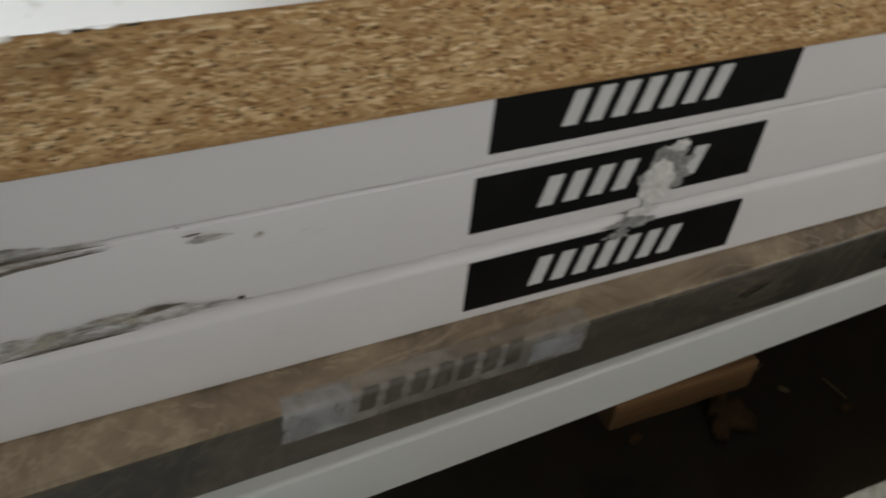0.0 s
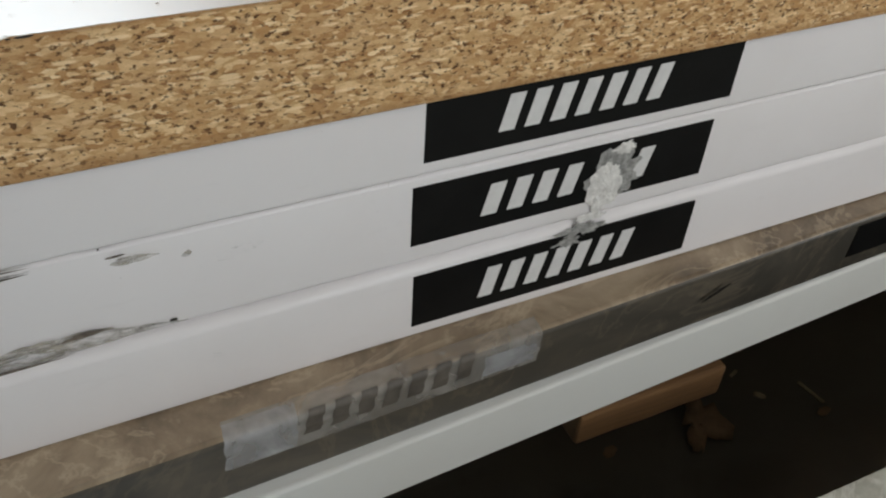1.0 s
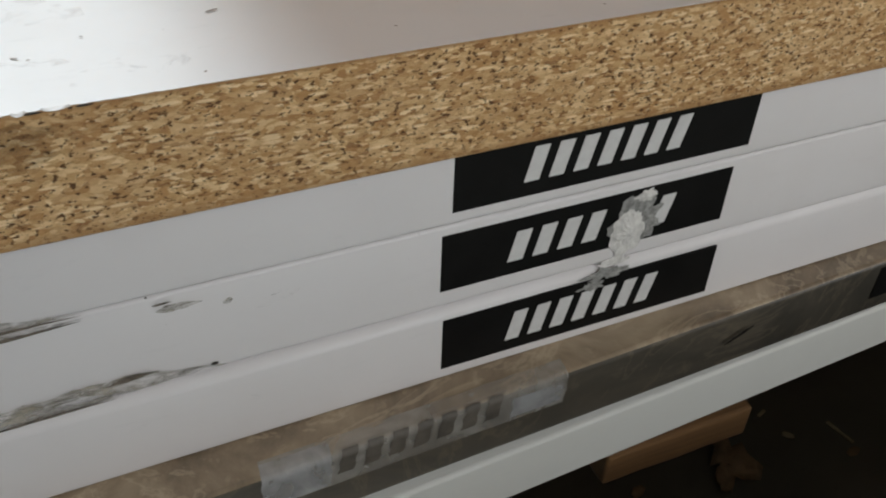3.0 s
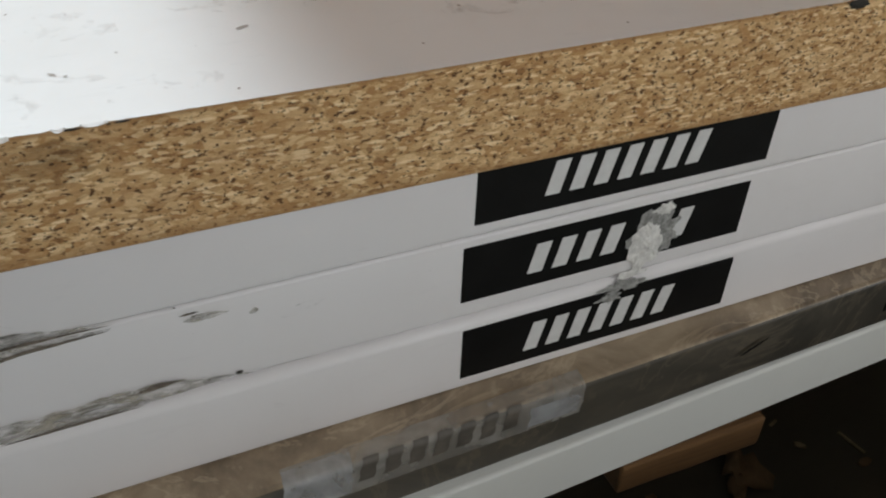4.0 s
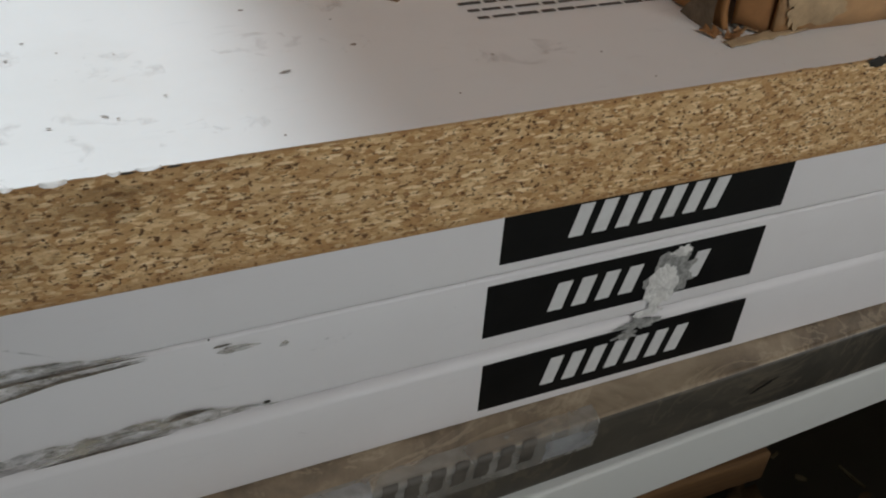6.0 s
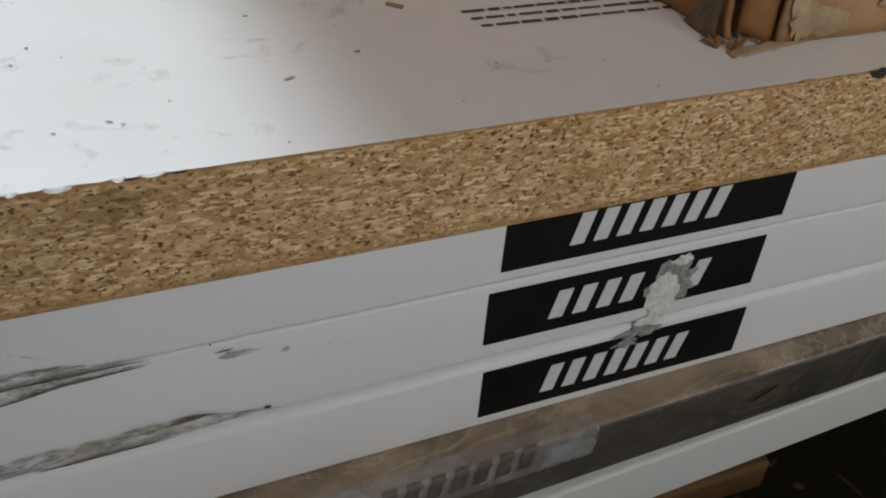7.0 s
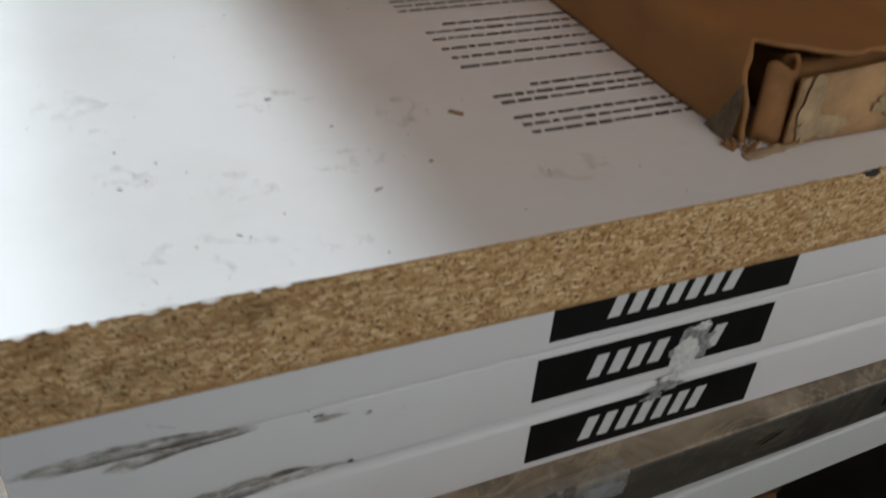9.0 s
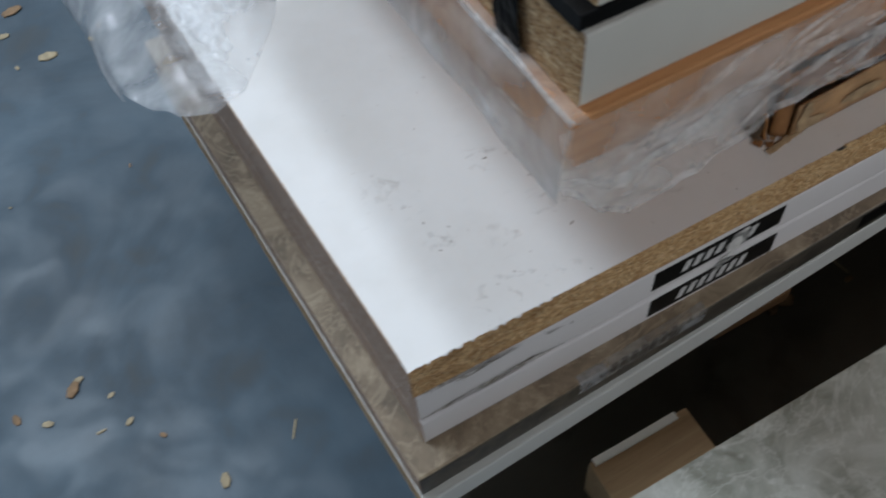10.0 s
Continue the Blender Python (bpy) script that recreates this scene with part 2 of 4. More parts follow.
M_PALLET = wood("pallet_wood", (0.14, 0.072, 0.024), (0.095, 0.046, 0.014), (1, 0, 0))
M_BEARER = wood("bearer_wood", (0.52, 0.35, 0.19), (0.42, 0.27, 0.14), (1, 0, 0))
M_GRIME = dirt_film("grime", (0.36, 0.33, 0.27), (0.10, 0.088, 0.068), 0.12, 110)
M_GRIME_LIGHT = dirt_film("grime_light", (0.42, 0.39, 0.34), (0.28, 0.25, 0.21), 0.0, 70, 2.0, 0.45)
M_SMUDGE = dirt_film("brown_smudge", (0.62, 0.55, 0.51), (0.50, 0.42, 0.37), -0.02, 75, 1.0, 0.36)
M_STAIN = dirt_film("brown_dirt", (0.20, 0.115, 0.045), (0.13, 0.075, 0.028), 0.04, 45, 1.5, 0.45)
M_SPECK = plain("brown_speck", (0.30, 0.25, 0.215), 0.8, 0.4, 300)
M_GOUGE = plain("gouge_wood", (0.12, 0.10, 0.08), 0.9, 0.6, 300, 0, 0.6)
M_DARK = plain("dark_gap", (0.03, 0.026, 0.02), 0.8, 0.4, 100)
M_WALL = plain("wall_plaster", (0.22, 0.21, 0.195), 0.9, 0.1, 2)
M_LEAF = plain("dry_scrap", (0.24, 0.15, 0.08), 0.8, 0.4, 60)
M_STRAW = plain("pale_sliver", (0.36, 0.29, 0.18), 0.7, 0.3, 80)


def floor_material(name, a, b, stain, rough):
    m, n, l, p = material(name)
    v = coords(n, l)
    big = noise_tex(n, l, coords(n, l, (1, 1, 1), (0, 0, 2.1)), 3.0, 6, 0.65, 0.6)
    mid = noise_tex(n, l, v, 14, 3, 0.5, 0.5)
    fine = noise_tex(n, l, v, 130, 4, 0.6)
    col = mix(n, l, ramp(n, l, big, [(0.35, grey(0)), (0.68, grey(1))]), a, b)
    col = mix(n, l, ramp(n, l, mid, [(0.58, grey(0)), (0.78, grey(0.7))]), col, stain)
    l.new(col, p.inputs["Base Color"])
    l.new(ramp(n, l, mid, [(0.3, grey(rough)), (0.75, grey(rough + 0.3))]), p.inputs["Roughness"])
    h = mix(n, l, 0.12, mid, fine)
    bump(n, l, p, h, 0.10, 0.0025)
    return m


# Two floor tones: brown carries the shade of the gap, blue lies beside it.
M_FLOOR = floor_material("dirty_concrete_shaded", (0.10, 0.083, 0.06), (0.15, 0.127, 0.095), (0.055, 0.046, 0.033), 0.5)
M_FLOOR_BLUE = floor_material("blue_floor_paint", (0.022, 0.041, 0.060), (0.056, 0.092, 0.126), (0.070, 0.070, 0.066), 0.44)

# ---- mesh helpers ----


def mesh_object(name, bm, materials, parent=None, label="", smooth=False):
    data = bpy.data.meshes.new(name)
    bmesh.ops.recalc_face_normals(bm, faces=bm.faces)
    if smooth:
        for f in bm.faces:
            f.smooth = True
    bm.to_mesh(data)
    bm.free()
    for m in materials if isinstance(materials, (list, tuple)) else [materials]:
        data.materials.append(m)
    ob = new(name, data)
    if parent:
        ob.parent = parent
    if label:
        tagged(ob, label)
    return ob


def part(name, bm, material, parent, label="", smooth=False):
    return mesh_object(name, bm, material, parent, label, smooth)


def box_bm(x0, x1, y0, y1, z0, z1, bevel=0.0, segments=2):
    bm = bmesh.new()
    bmesh.ops.create_cube(bm, size=1.0)
    for v in bm.verts:
        v.co = Vector(((x0 + x1) / 2 + v.co.x * (x1 - x0), (y0 + y1) / 2 + v.co.y * (y1 - y0), (z0 + z1) / 2 + v.co.z * (z1 - z0)))
    if bevel:
        bmesh.ops.bevel(bm, geom=bm.edges[:], offset=bevel, segments=segments, affect="EDGES", profile=0.5)
    return bm


def rough_box_bm(x0, x1, y0, y1, z0, z1, amount, cuts=3, bevel=0.002):
    bm = box_bm(x0, x1, y0, y1, z0, z1, bevel)
    bmesh.ops.subdivide_edges(bm, edges=[e for e in bm.edges if e.calc_length() > 0.02], cuts=cuts, use_grid_fill=True)
    for v in bm.verts:
        v.co += noise.noise_vector(v.co * 35) * amount
    return bm


SKEW = 0.05


def board_bm(xl, xr, y0, y1, z0, z1, r_top, r_bottom, skew=SKEW, shaded_front=False):
    """A worktop: its profile, with rounded front edges, run along x. The left end is cut a little out of square."""
    prof = []
    for i in range(7):
        a = radians(90 * i / 6)
        prof.append((y0 + r_bottom * (1 - math.sin(a)), z0 + r_bottom * (1 - math.cos(a))))
    for i in range(7):
        a = radians(90 * i / 6)
        prof.append((y0 + r_top * (1 - math.cos(a)), z1 - r_top * (1 - math.sin(a))))
    prof += [(y1, z1), (y1, z0)]
    bm = bmesh.new()
    left = [bm.verts.new((xl - skew * y, y, z)) for y, z in prof]
    right = [bm.verts.new((xr, y, z)) for y, z in prof]
    for i in range(len(prof)):
        j = (i + 1) % len(prof)
        f = bm.faces.new((left[i], left[j], right[j], right[i]))
        f.smooth = i < 13
        # front faces take the shaded tone of the laminate
        f.material_index = 2 if shaded_front and i < 10 else 0
    for ring in (left, right):
        f = bm.faces.new(ring)
        f.material_index = 1
    return bm


def raw_end_bm(xl, y0, y1, z0, z1, skew=SKEW):
    """The sawn left end of a board: a thin rough plate."""
    def fn(u, v):
        y, z = y0 + 0.001 + (y1 - y0 - 0.002) * u, z0 + 0.0008 + (z1 - z0 - 0.0016) * v
        return Vector((xl - skew * y - 0.0003 + 0.0003 * noise.noise(Vector((y * 120, z * 300, xl))), y, z))
    return sheet_bm(fn, 90, 6, 0.0005)


def sheet_bm(fn, nu, nv, thick=0.0):
    """A grid of fn(u, v) for u and v from 0 to 1."""
    bm = bmesh.new()
    rows = [[bm.verts.new(fn(i / nu, j / nv)) for j in range(nv + 1)] for i in range(nu + 1)]
    for i in range(nu):
        for j in range(nv):
            bm.faces.new((rows[i][j], rows[i + 1][j], rows[i + 1][j + 1], rows[i][j + 1]))
    if thick:
        bmesh.ops.recalc_face_normals(bm, faces=bm.faces)
        bmesh.ops.solidify(bm, geom=bm.faces[:], thickness=thick)
    return bm


def blob_bm(points, y, bulge=0.0):
    """A flat patch on a front face from its outline in x and z, a little domed."""
    bm = bmesh.new()
    ring = [bm.verts.new((x, y, z)) for x, z in points]
    cx, cz = sum(p[0] for p in points) / len(points), sum(p[1] for p in points) / len(points)
    inner = [bm.verts.new((cx + (x - cx) * 0.55, y - bulge, cz + (z - cz) * 0.55)) for x, z in points]
    mid = bm.verts.new((cx, y - bulge * 1.2, cz))
    for i in range(len(points)):
        j = (i + 1) % len(points)
        bm.faces.new((ring[i], ring[j], inner[j], inner[i]))
        bm.faces.new((inner[i], inner[j], mid))
    return bm


def ragged(cx, cz, rx, rz, n, seed, jag=0.3):
    out = []
    for i in range(n):
        a = i * math.tau / n
        k = 1 + jag * (noise.noise(Vector((2.2 * math.cos(a), 2.2 * math.sin(a), seed * 7.3))) + 0.5 * noise.noise(Vector((7 * math.cos(a), 7 * math.sin(a), seed * 3.1))))
        out.append((cx + rx * math.cos(a) * k, cz + rz * math.sin(a) * k))
    return out


def lerp_table(table, x):
    for (a, va), (b, vb) in zip(table, table[1:]):
        if x <= b:
            k = max(0.0, (x - a) / (b - a))
            return va + (vb - va) * k
    return table[-1][1]


# ---- floor, and an unseen hall added to shape the light ----
def slab(name, x0, x1, y0, y1, z0, z1, mat, label, category):
    return tagged(mesh_object(name, box_bm(x0, x1, y0, y1, z0, z1), mat), label, category, kind="structure")


slab("floor", -4, 4.5, -4, 5, FLOOR - 0.2, FLOOR, M_FLOOR, "dirty concrete floor between the stacks, in the brown of its shade", "floor")
# blue ends under the stack's left edge, where the shaded tone takes over
def _paint(u, v):
    x = -3.95 + u * (3.95 - 0.205) + (0.012 * noise.noise(Vector((0, v * 60, 0))) if u == 1 else 0)
    return Vector((x, -3.9 + v * 8.8, FLOOR + 0.004))
tagged(mesh_object("floor_paint", sheet_bm(_paint, 4, 200, 0.003), M_FLOOR_BLUE), "worn blue-grey paint on the concrete floor", "floor", kind="structure")
# Walls and ceiling are out of view, added to enclose and bounce the light.
slab("wall_north", -4.2, 4.7, 5, 5.2, FLOOR - 0.2, CEIL + 0.1, M_WALL, "plain pale unseen wall added to bounce the light", "wall")
slab("wall_east", 4.5, 4.7, -4, 5, FLOOR - 0.2, CEIL + 0.1, M_WALL, "plain pale unseen wall added to bounce the light", "wall")
# unseen west wall, with an opening for the added fill lamp
bm = bmesh.new()
for y0, y1, z0, z1 in ((-4.0, 0.0, FLOOR, CEIL + 0.1), (3.0, 5.0, FLOOR, CEIL + 0.1), (0.0, 3.0, 3.7, CEIL + 0.1), (0.0, 3.0, FLOOR, 2.7)):
    t = box_bm(-4.2, -4.0, y0, y1, z0, z1)
    me = bpy.data.meshes.new("tmp")
    t.to_mesh(me)
    t.free()
    bm.from_mesh(me)
    bpy.data.meshes.remove(me)
tagged(mesh_object("wall_west", bm, M_WALL), "plain pale unseen wall, open high up for the west fill lamp", "wall", kind="structure")
# unseen south wall, opened high up for the added front fill
bm = bmesh.new()
for x0, x1, z0, z1 in ((-4.2, -1.5, FLOOR, CEIL + 0.1), (2.1, 4.7, FLOOR, CEIL + 0.1), (-1.5, 2.1, 3.55, CEIL + 0.1), (-1.5, 2.1, FLOOR, 2.25)):
    t = box_bm(x0, x1, -4.2, -4.0, z0, z1)
    me = bpy.data.meshes.new("tmp")
    t.to_mesh(me)
    t.free()
    bm.from_mesh(me)
    bpy.data.meshes.remove(me)
tagged(mesh_object("wall_south", bm, M_WALL), "plain pale unseen wall, open high up for the south fill lamp", "wall", kind="structure")
bm = bmesh.new()
for x0, x1, y0, y1 in ((-4.2, SKY_A[0], -4.2, 5.2), (SKY_A[1], SKY_B[0], -4.2, 5.2), (SKY_B[1], 4.7, -4.2, 5.2),
                       (SKY_A[0], SKY_A[1], -4.2, 0.9), (SKY_A[0], SKY_A[1], 4.7, 5.2), (SKY_B[0], SKY_B[1], -4.2, 0.9), (SKY_B[0], SKY_B[1], 4.7, 5.2)):
    t = box_bm(x0, x1, y0, y1, CEIL, CEIL + 0.15)
    me = bpy.data.meshes.new("tmp")
    t.to_mesh(me)
    t.free()
    bm.from_mesh(me)
    bpy.data.meshes.remove(me)
tagged(mesh_object("ceiling", bm, M_WALL), "plain unseen ceiling added round the two long roof lights", "ceiling", kind="structure")

# ---- the main stack ----
XR, DEPTH = 1.75, 0.6
Z_W4, Z_M, Z_W3, Z_W2, Z_W1, Z_C, Z_TOP = 0.155, 0.188, 0.222, 0.2597, 0.2992, 0.339, 0.3793
STACK = "worktops in the stack"
YAW_M = 0.036


def swing(bm, yaw, pivot=0.12):
    """Turns a board a little in plan, about a point on its front edge."""
    for v in bm.verts:
        v.co.y += yaw * (v.co.x - pivot)
    return bm


def worktop(label, xl, y0, z0, z1, mat, end, r_top=0.003, r_bottom=0.003, skew=SKEW, yaw=0.0, edge=None):
    ob = tagged(mesh_object("worktop", swing(board_bm(xl, XR, y0, y0 + DEPTH, z0 + 0.0002, z1 - 0.0002, r_top, r_bottom, skew, bool(edge)), yaw), [mat, end] + ([edge] if edge else [])), label, "worktop", STACK)
    part("sawn_end", swing(raw_end_bm(xl, y0, y0 + DEPTH, z0, z1, skew), yaw), end, ob, "rough sawn end of the board")
    return ob


bottom = worktop("white laminate worktop at the bottom of the stack", -0.234, -0.018, Z_W4, Z_M, M_WHITE_COOL, M_CHIP_PALE, 0.0022, 0.0015, SKEW, 0.05)
marble = worktop("brown marble-look worktop, front in a darker shaded tone, under clear tape", -0.233, -0.0155, Z_M, Z_W3, M_MARBLE, M_CHIP_END, 0.003, 0.003, SKEW, YAW_M, M_MARBLE_SHADED)
white3 = worktop("white laminate worktop with a black sticker, scratched", -0.2130, 0.0, Z_W3, Z_W2, M_WHITE, M_CHIP_END, 0.0045, 0.0015, SKEW, 0.008)
white2 = worktop("white laminate worktop with a torn black sticker, scuffed", -0.2130, 0.0006, Z_W2, Z_W1, M_WHITE, M_CHIP_END, 0.0013, 0.003)
white1 = worktop("white laminate worktop with a black sticker under particle board", -0.2130, 0.0002, Z_W1, Z_C, M_WHITE, M_CHIP_END, 0.002, 0.0022)
chip = worktop("upside-down worktop with raw particle board edge and white backing", -0.221, -0.0165, Z_C, Z_TOP - 0.0001, M_CHIP, M_CHIP_END, 0.0007, 0.0010)


# backing sheet with a broken front edge
def backing_bm():
    bm = bmesh.new()
    N = 700
    x0, x1 = -0.2205, 0.55
    front = []
    for i in range(N + 1):
        x = x0 + (x1 - x0) * i / N
        left = max(0.0, min(1.0, (-0.075 - x) / 0.1))
        right = max(0.0, min(1.0, (x - 0.09) / 0.05))
        jag = abs(noise.noise(Vector((x * 260, 3, 0)))) * 0.0022 * (0.2 + left + 1.6 * right) + 0.0005
        bite = max(0.0, noise.noise(Vector((x * 55, 9, 0))) - 0.10) * 0.003 * left + max(0.0, noise.noise(Vector((x * 90, 5, 0))) - 0.25) * 0.005 * right
        front.append((x, -0.0174 + 0.7 * jag + bite))
    top, low = [], []
    for x, y in front:
        top.append(bm.verts.new((x, y, Z_TOP)))
        low.append(bm.verts.new((x, y + 0.0002, Z_TOP - 0.0003)))
    mids = [bm.verts.new((x, 0.0, Z_TOP)) for x, y in front]
    for i in range(N):
        bm.faces.new((low[i], low[i + 1], top[i + 1], top[i]))
        bm.faces.new((top[i], top[i + 1], mids[i + 1], mids[i]))
    bl = bm.verts.new((x0 - SKEW * (DEPTH - 0.017), DEPTH - 0.017, Z_TOP))
    br = bm.verts.new((x1, DEPTH - 0.017, Z_TOP))
    fr = bm.verts.new((XR, -0.0168, Z_TOP))
    bk = bm.verts.new((XR, DEPTH - 0.017, Z_TOP))
    bm.faces.new([*mids, br, bl])
    bm.faces.new([top[-1], fr, bk, br, mids[-1]])
    return bm


backing = part("backing_sheet", backing_bm(), M_WHITE_TOP, chip, "dusty white backing sheet with a chipped edge")

# chips of wood broken out along the upper edge, and lifted slivers of backing
R = random.Random(4)
for i in range(20):
    x = R.uniform(-0.215, -0.10) if i < 8 else R.uniform(0.1, 0.22)
    s = R.uniform(0.0007, 0.0020)
    pts = [(x + s * math.cos(a) * R.uniform(0.6, 1.8), Z_TOP - 0.0007 + 0.22 * s * math.sin(a) * R.uniform(0.5, 1)) for a in [k * math.tau / 7 for k in range(7)]]
    part("broken_chip", blob_bm(pts, -0.0167, 0.0004), M_DARK if i % 3 else M_CHIP, chip)
part("broken_chip", blob_bm(ragged(0.140, Z_TOP - 0.0016, 0.0042, 0.0022, 18, 12, 0.5), -0.0171, 0.0008), M_DARK, chip)
for x, h, w in ((-0.1085, 0.010, 0.003), (-0.134, 0.010, 0.0045), (-0.157, 0.011, 0.003), (-0.191, 0.008, 0.004), (-0.150, 0.006, 0.005)):
    bm = bmesh.new()
    a, b, c = bm.verts.new((x - w / 2, -0.0165, Z_TOP + 0.0003)), bm.verts.new((x + w / 2, -0.0165, Z_TOP + 0.0003)), bm.verts.new((x + w * 0.1, -0.0165 + h, Z_TOP + 0.0003))
    d = bm.verts.new((x, -0.0170, Z_TOP + 0.0012))
    bm.faces.new((a, d, c))
    bm.faces.new((d, b, c))
    part("lifted_sliver", bm, M_SMUDGE, chip)


for i in range(9):
    x = -0.205 + 0.0115 * i + R.uniform(-0.003, 0.003)
    w, drop = R.uniform(0.003, 0.007), R.uniform(0.0004, 0.0013)
    def flap(u, v, x=x, w=w, drop=drop):
        bend = noise.noise(Vector((x * 300 + u * 4, v * 3, 2)))
        return Vector((x + w * (u - 0.5), -0.0165 - 0.0016 * v * (1 - abs(2 * u - 1) ** 2), Z_TOP + 0.0003 + 0.0006 * bend * v - drop * v * v))
    part("lifted_sliver", sheet_bm(flap, 6, 4, 0.0002), M_WHITE_TOP, chip)


# ---- stickers: a black strip with plain slanted marks ----
def sticker(host, x0, x1, z0, z1, y, tx0, tx1, tz0, tz1, hidden=()):
    st = part("sticker", box_bm(x0, x1, y - 0.0003, y + 0.0004, z0, z1), M_BLACK, host, "black printed strip sticker")
    pitch = (tx1 - tx0) / 7
    h = tz1 - tz0
    lean = 0.24 * h
    for i in range(7):
        if i in hidden:
            continue
        xa, w = tx0 + i * pitch, pitch * 0.60
        bm = bmesh.new()
        vs = []
        for yy in (y - 0.0003, y - 0.00045):
            vs.append([bm.verts.new((xa + dx, yy, zz)) for dx, zz in ((0, tz0), (w, tz0), (w + lean, tz1), (lean, tz1))])
        bm.faces.new(vs[1])
        for j in range(4):
            bm.faces.new((vs[0][j], vs[0][(j + 1) % 4], vs[1][(j + 1) % 4], vs[1][j]))
        part("printed_mark", bm, M_BAR, st)
    return st


sticker(white1, 0.004, 0.136, 0.3050, 0.333, 0.0002, 0.032, 0.1045, 0.3115, 0.3260)
sticker(white2, 0.0005, 0.132, 0.2685, 0.295, 0.0006, 0.0285, 0.1060, 0.2750, 0.2890, (4, 5))
sticker(white3, 0.0015, 0.1335, 0.2280, 0.2545, -0.0009, 0.0300, 0.1040, 0.2340, 0.2490)


# torn place where packing tape pulled the print away
def torn(cx, cz, rx, rz, seed, y, mat, host, label="", jag=0.45, rise=0.0012):
    """A torn paper scab: ragged outline, crumpled surface."""
    rings, n = 7, 56
    outline = ragged(cx, cz, rx, rz, n, seed, jag)
    bm = bmesh.new()
    rows = []
    for k in range(1, rings + 1):
        f = k / rings
        row = []
        for x, z in outline:
            px, pz = cx + (x - cx) * f, cz + (z - cz) * f
            h = rise * (1 - f * f) * 0.5 + rise * 0.9 * abs(noise.noise(Vector((px * 420, pz * 420, seed)))) * (1 if k < rings else 0.25)
            row.append(bm.verts.new((px, y - h, pz)))
        rows.append(row)
    mid = bm.verts.new((cx, y - rise, cz))
    for i in range(n):
        j = (i + 1) % n
        bm.faces.new((mid, rows[0][i], rows[0][j]))
        for a, b in zip(rows, rows[1:]):
            bm.faces.new((a[i], b[i], b[j], a[j]))
    return part("torn_patch", bm, mat, host, label)


torn(0.0868, 0.2795, 0.0112, 0.0128, 3, -0.0001, M_TORN_GREY, white2, "grey torn sticker rim", 0.5, 0.0006)
torn(0.0832, 0.2745, 0.0074, 0.0112, 5, -0.0005, M_TORN, white2, "white torn paper patch", 0.35)
torn(0.0895, 0.2915, 0.0050, 0.0024, 8, -0.0005, M_TORN, white2, "", 0.7, 0.0008)
torn(0.0760, 0.2560, 0.0100, 0.0030, 6, -0.0012, M_TORN_GREY, white3, "grey torn sticker rim", 0.8, 0.0005)
torn(0.0700, 0.2515, 0.0055, 0.0030, 9, -0.0012, M_TORN_GREY, white3, "", 0.8, 0.0004)
torn(0.0790, 0.2610, 0.0070, 0.0020, 7, -0.0003, M_TORN, white2, "", 0.5, 0.0005)


# scuffs and gouges on the white edges
def streak(host, name, x0, x1, z_lo, z_hi, mat, y, seed):
    r = random.Random(seed)
    n = 26
    up, lo = [], []
    for i in range(n + 1):
        k = i / n
        x = x0 + (x1 - x0) * k
        taper = min(1.0, 4 * k, 3.0 * (1 - k)) ** 0.7
        zl, zh = lerp_table(z_lo, x), lerp_table(z_hi, x)
        c = (zl + zh) / 2
        up.append((x, c + (zh - c) * taper * r.uniform(0.75, 1.15)))
        lo.append((x, c + (zl - c) * taper * r.uniform(0.85, 1.1)))
    bm = bmesh.new()
    a = [bm.verts.new((x, y, z)) for x, z in up]
    b = [bm.verts.new((x, y, z)) for x, z in lo]
    for i in range(n):
        bm.faces.new((a[i], a[i + 1], b[i + 1], b[i]))
    return part(name, bm, mat, host)


streak(white1, "scuff", -0.215, -0.122, [(-0.215, 0.2990), (-0.122, 0.2995)], [(-0.215, 0.3065), (-0.16, 0.3060), (-0.14, 0.3030), (-0.122, 0.3005)], M_GRIME, -0.0004, 1)
streak(white1, "gouge", -0.205, -0.1225, [(-0.205, 0.2992), (-0.16, 0.2993), (-0.1225, 0.2992)], [(-0.205, 0.2999), (-0.16, 0.3004), (-0.135, 0.3006), (-0.1225, 0.3000)], M_GOUGE, -0.0009, 2)
streak(white2, "scuff", -0.182, -0.123, [(-0.182, 0.2900), (-0.15, 0.2955), (-0.123, 0.2970)], [(-0.182, 0.2990), (-0.15, 0.2992), (-0.123, 0.2986)], M_GRIME, -0.0003, 21)
streak(white2, "gouge", -0.176, -0.1235, [(-0.176, 0.2915), (-0.15, 0.2958), (-0.1235, 0.2968)], [(-0.176, 0.2925), (-0.15, 0.2972), (-0.1235, 0.2979)], M_GOUGE, -0.0007, 22)
streak(white2, "scuff", -0.1015, -0.086, [(-0.1015, 0.2915), (-0.086, 0.2925)], [(-0.1015, 0.2950), (-0.093, 0.2950), (-0.086, 0.2940)], M_GRIME, -0.0003, 3)
streak(white2, "gouge", -0.1025, -0.0960, [(-0.1025, 0.2957), (-0.096, 0.2960)], [(-0.1025, 0.2965), (-0.096, 0.2968)], M_GOUGE, -0.0006, 13)
streak(white2, "gouge", -0.0800, -0.0765, [(-0.08, 0.2896), (-0.0765, 0.2893)], [(-0.08, 0.2906), (-0.0765, 0.2928)], M_GRIME, -0.0003, 4)
streak(white2, "scuff", -0.070, -0.053, [(-0.07, 0.2830), (-0.053, 0.2860)], [(-0.07, 0.2872), (-0.053, 0.2910)], M_GRIME_LIGHT, -0.0003, 5)
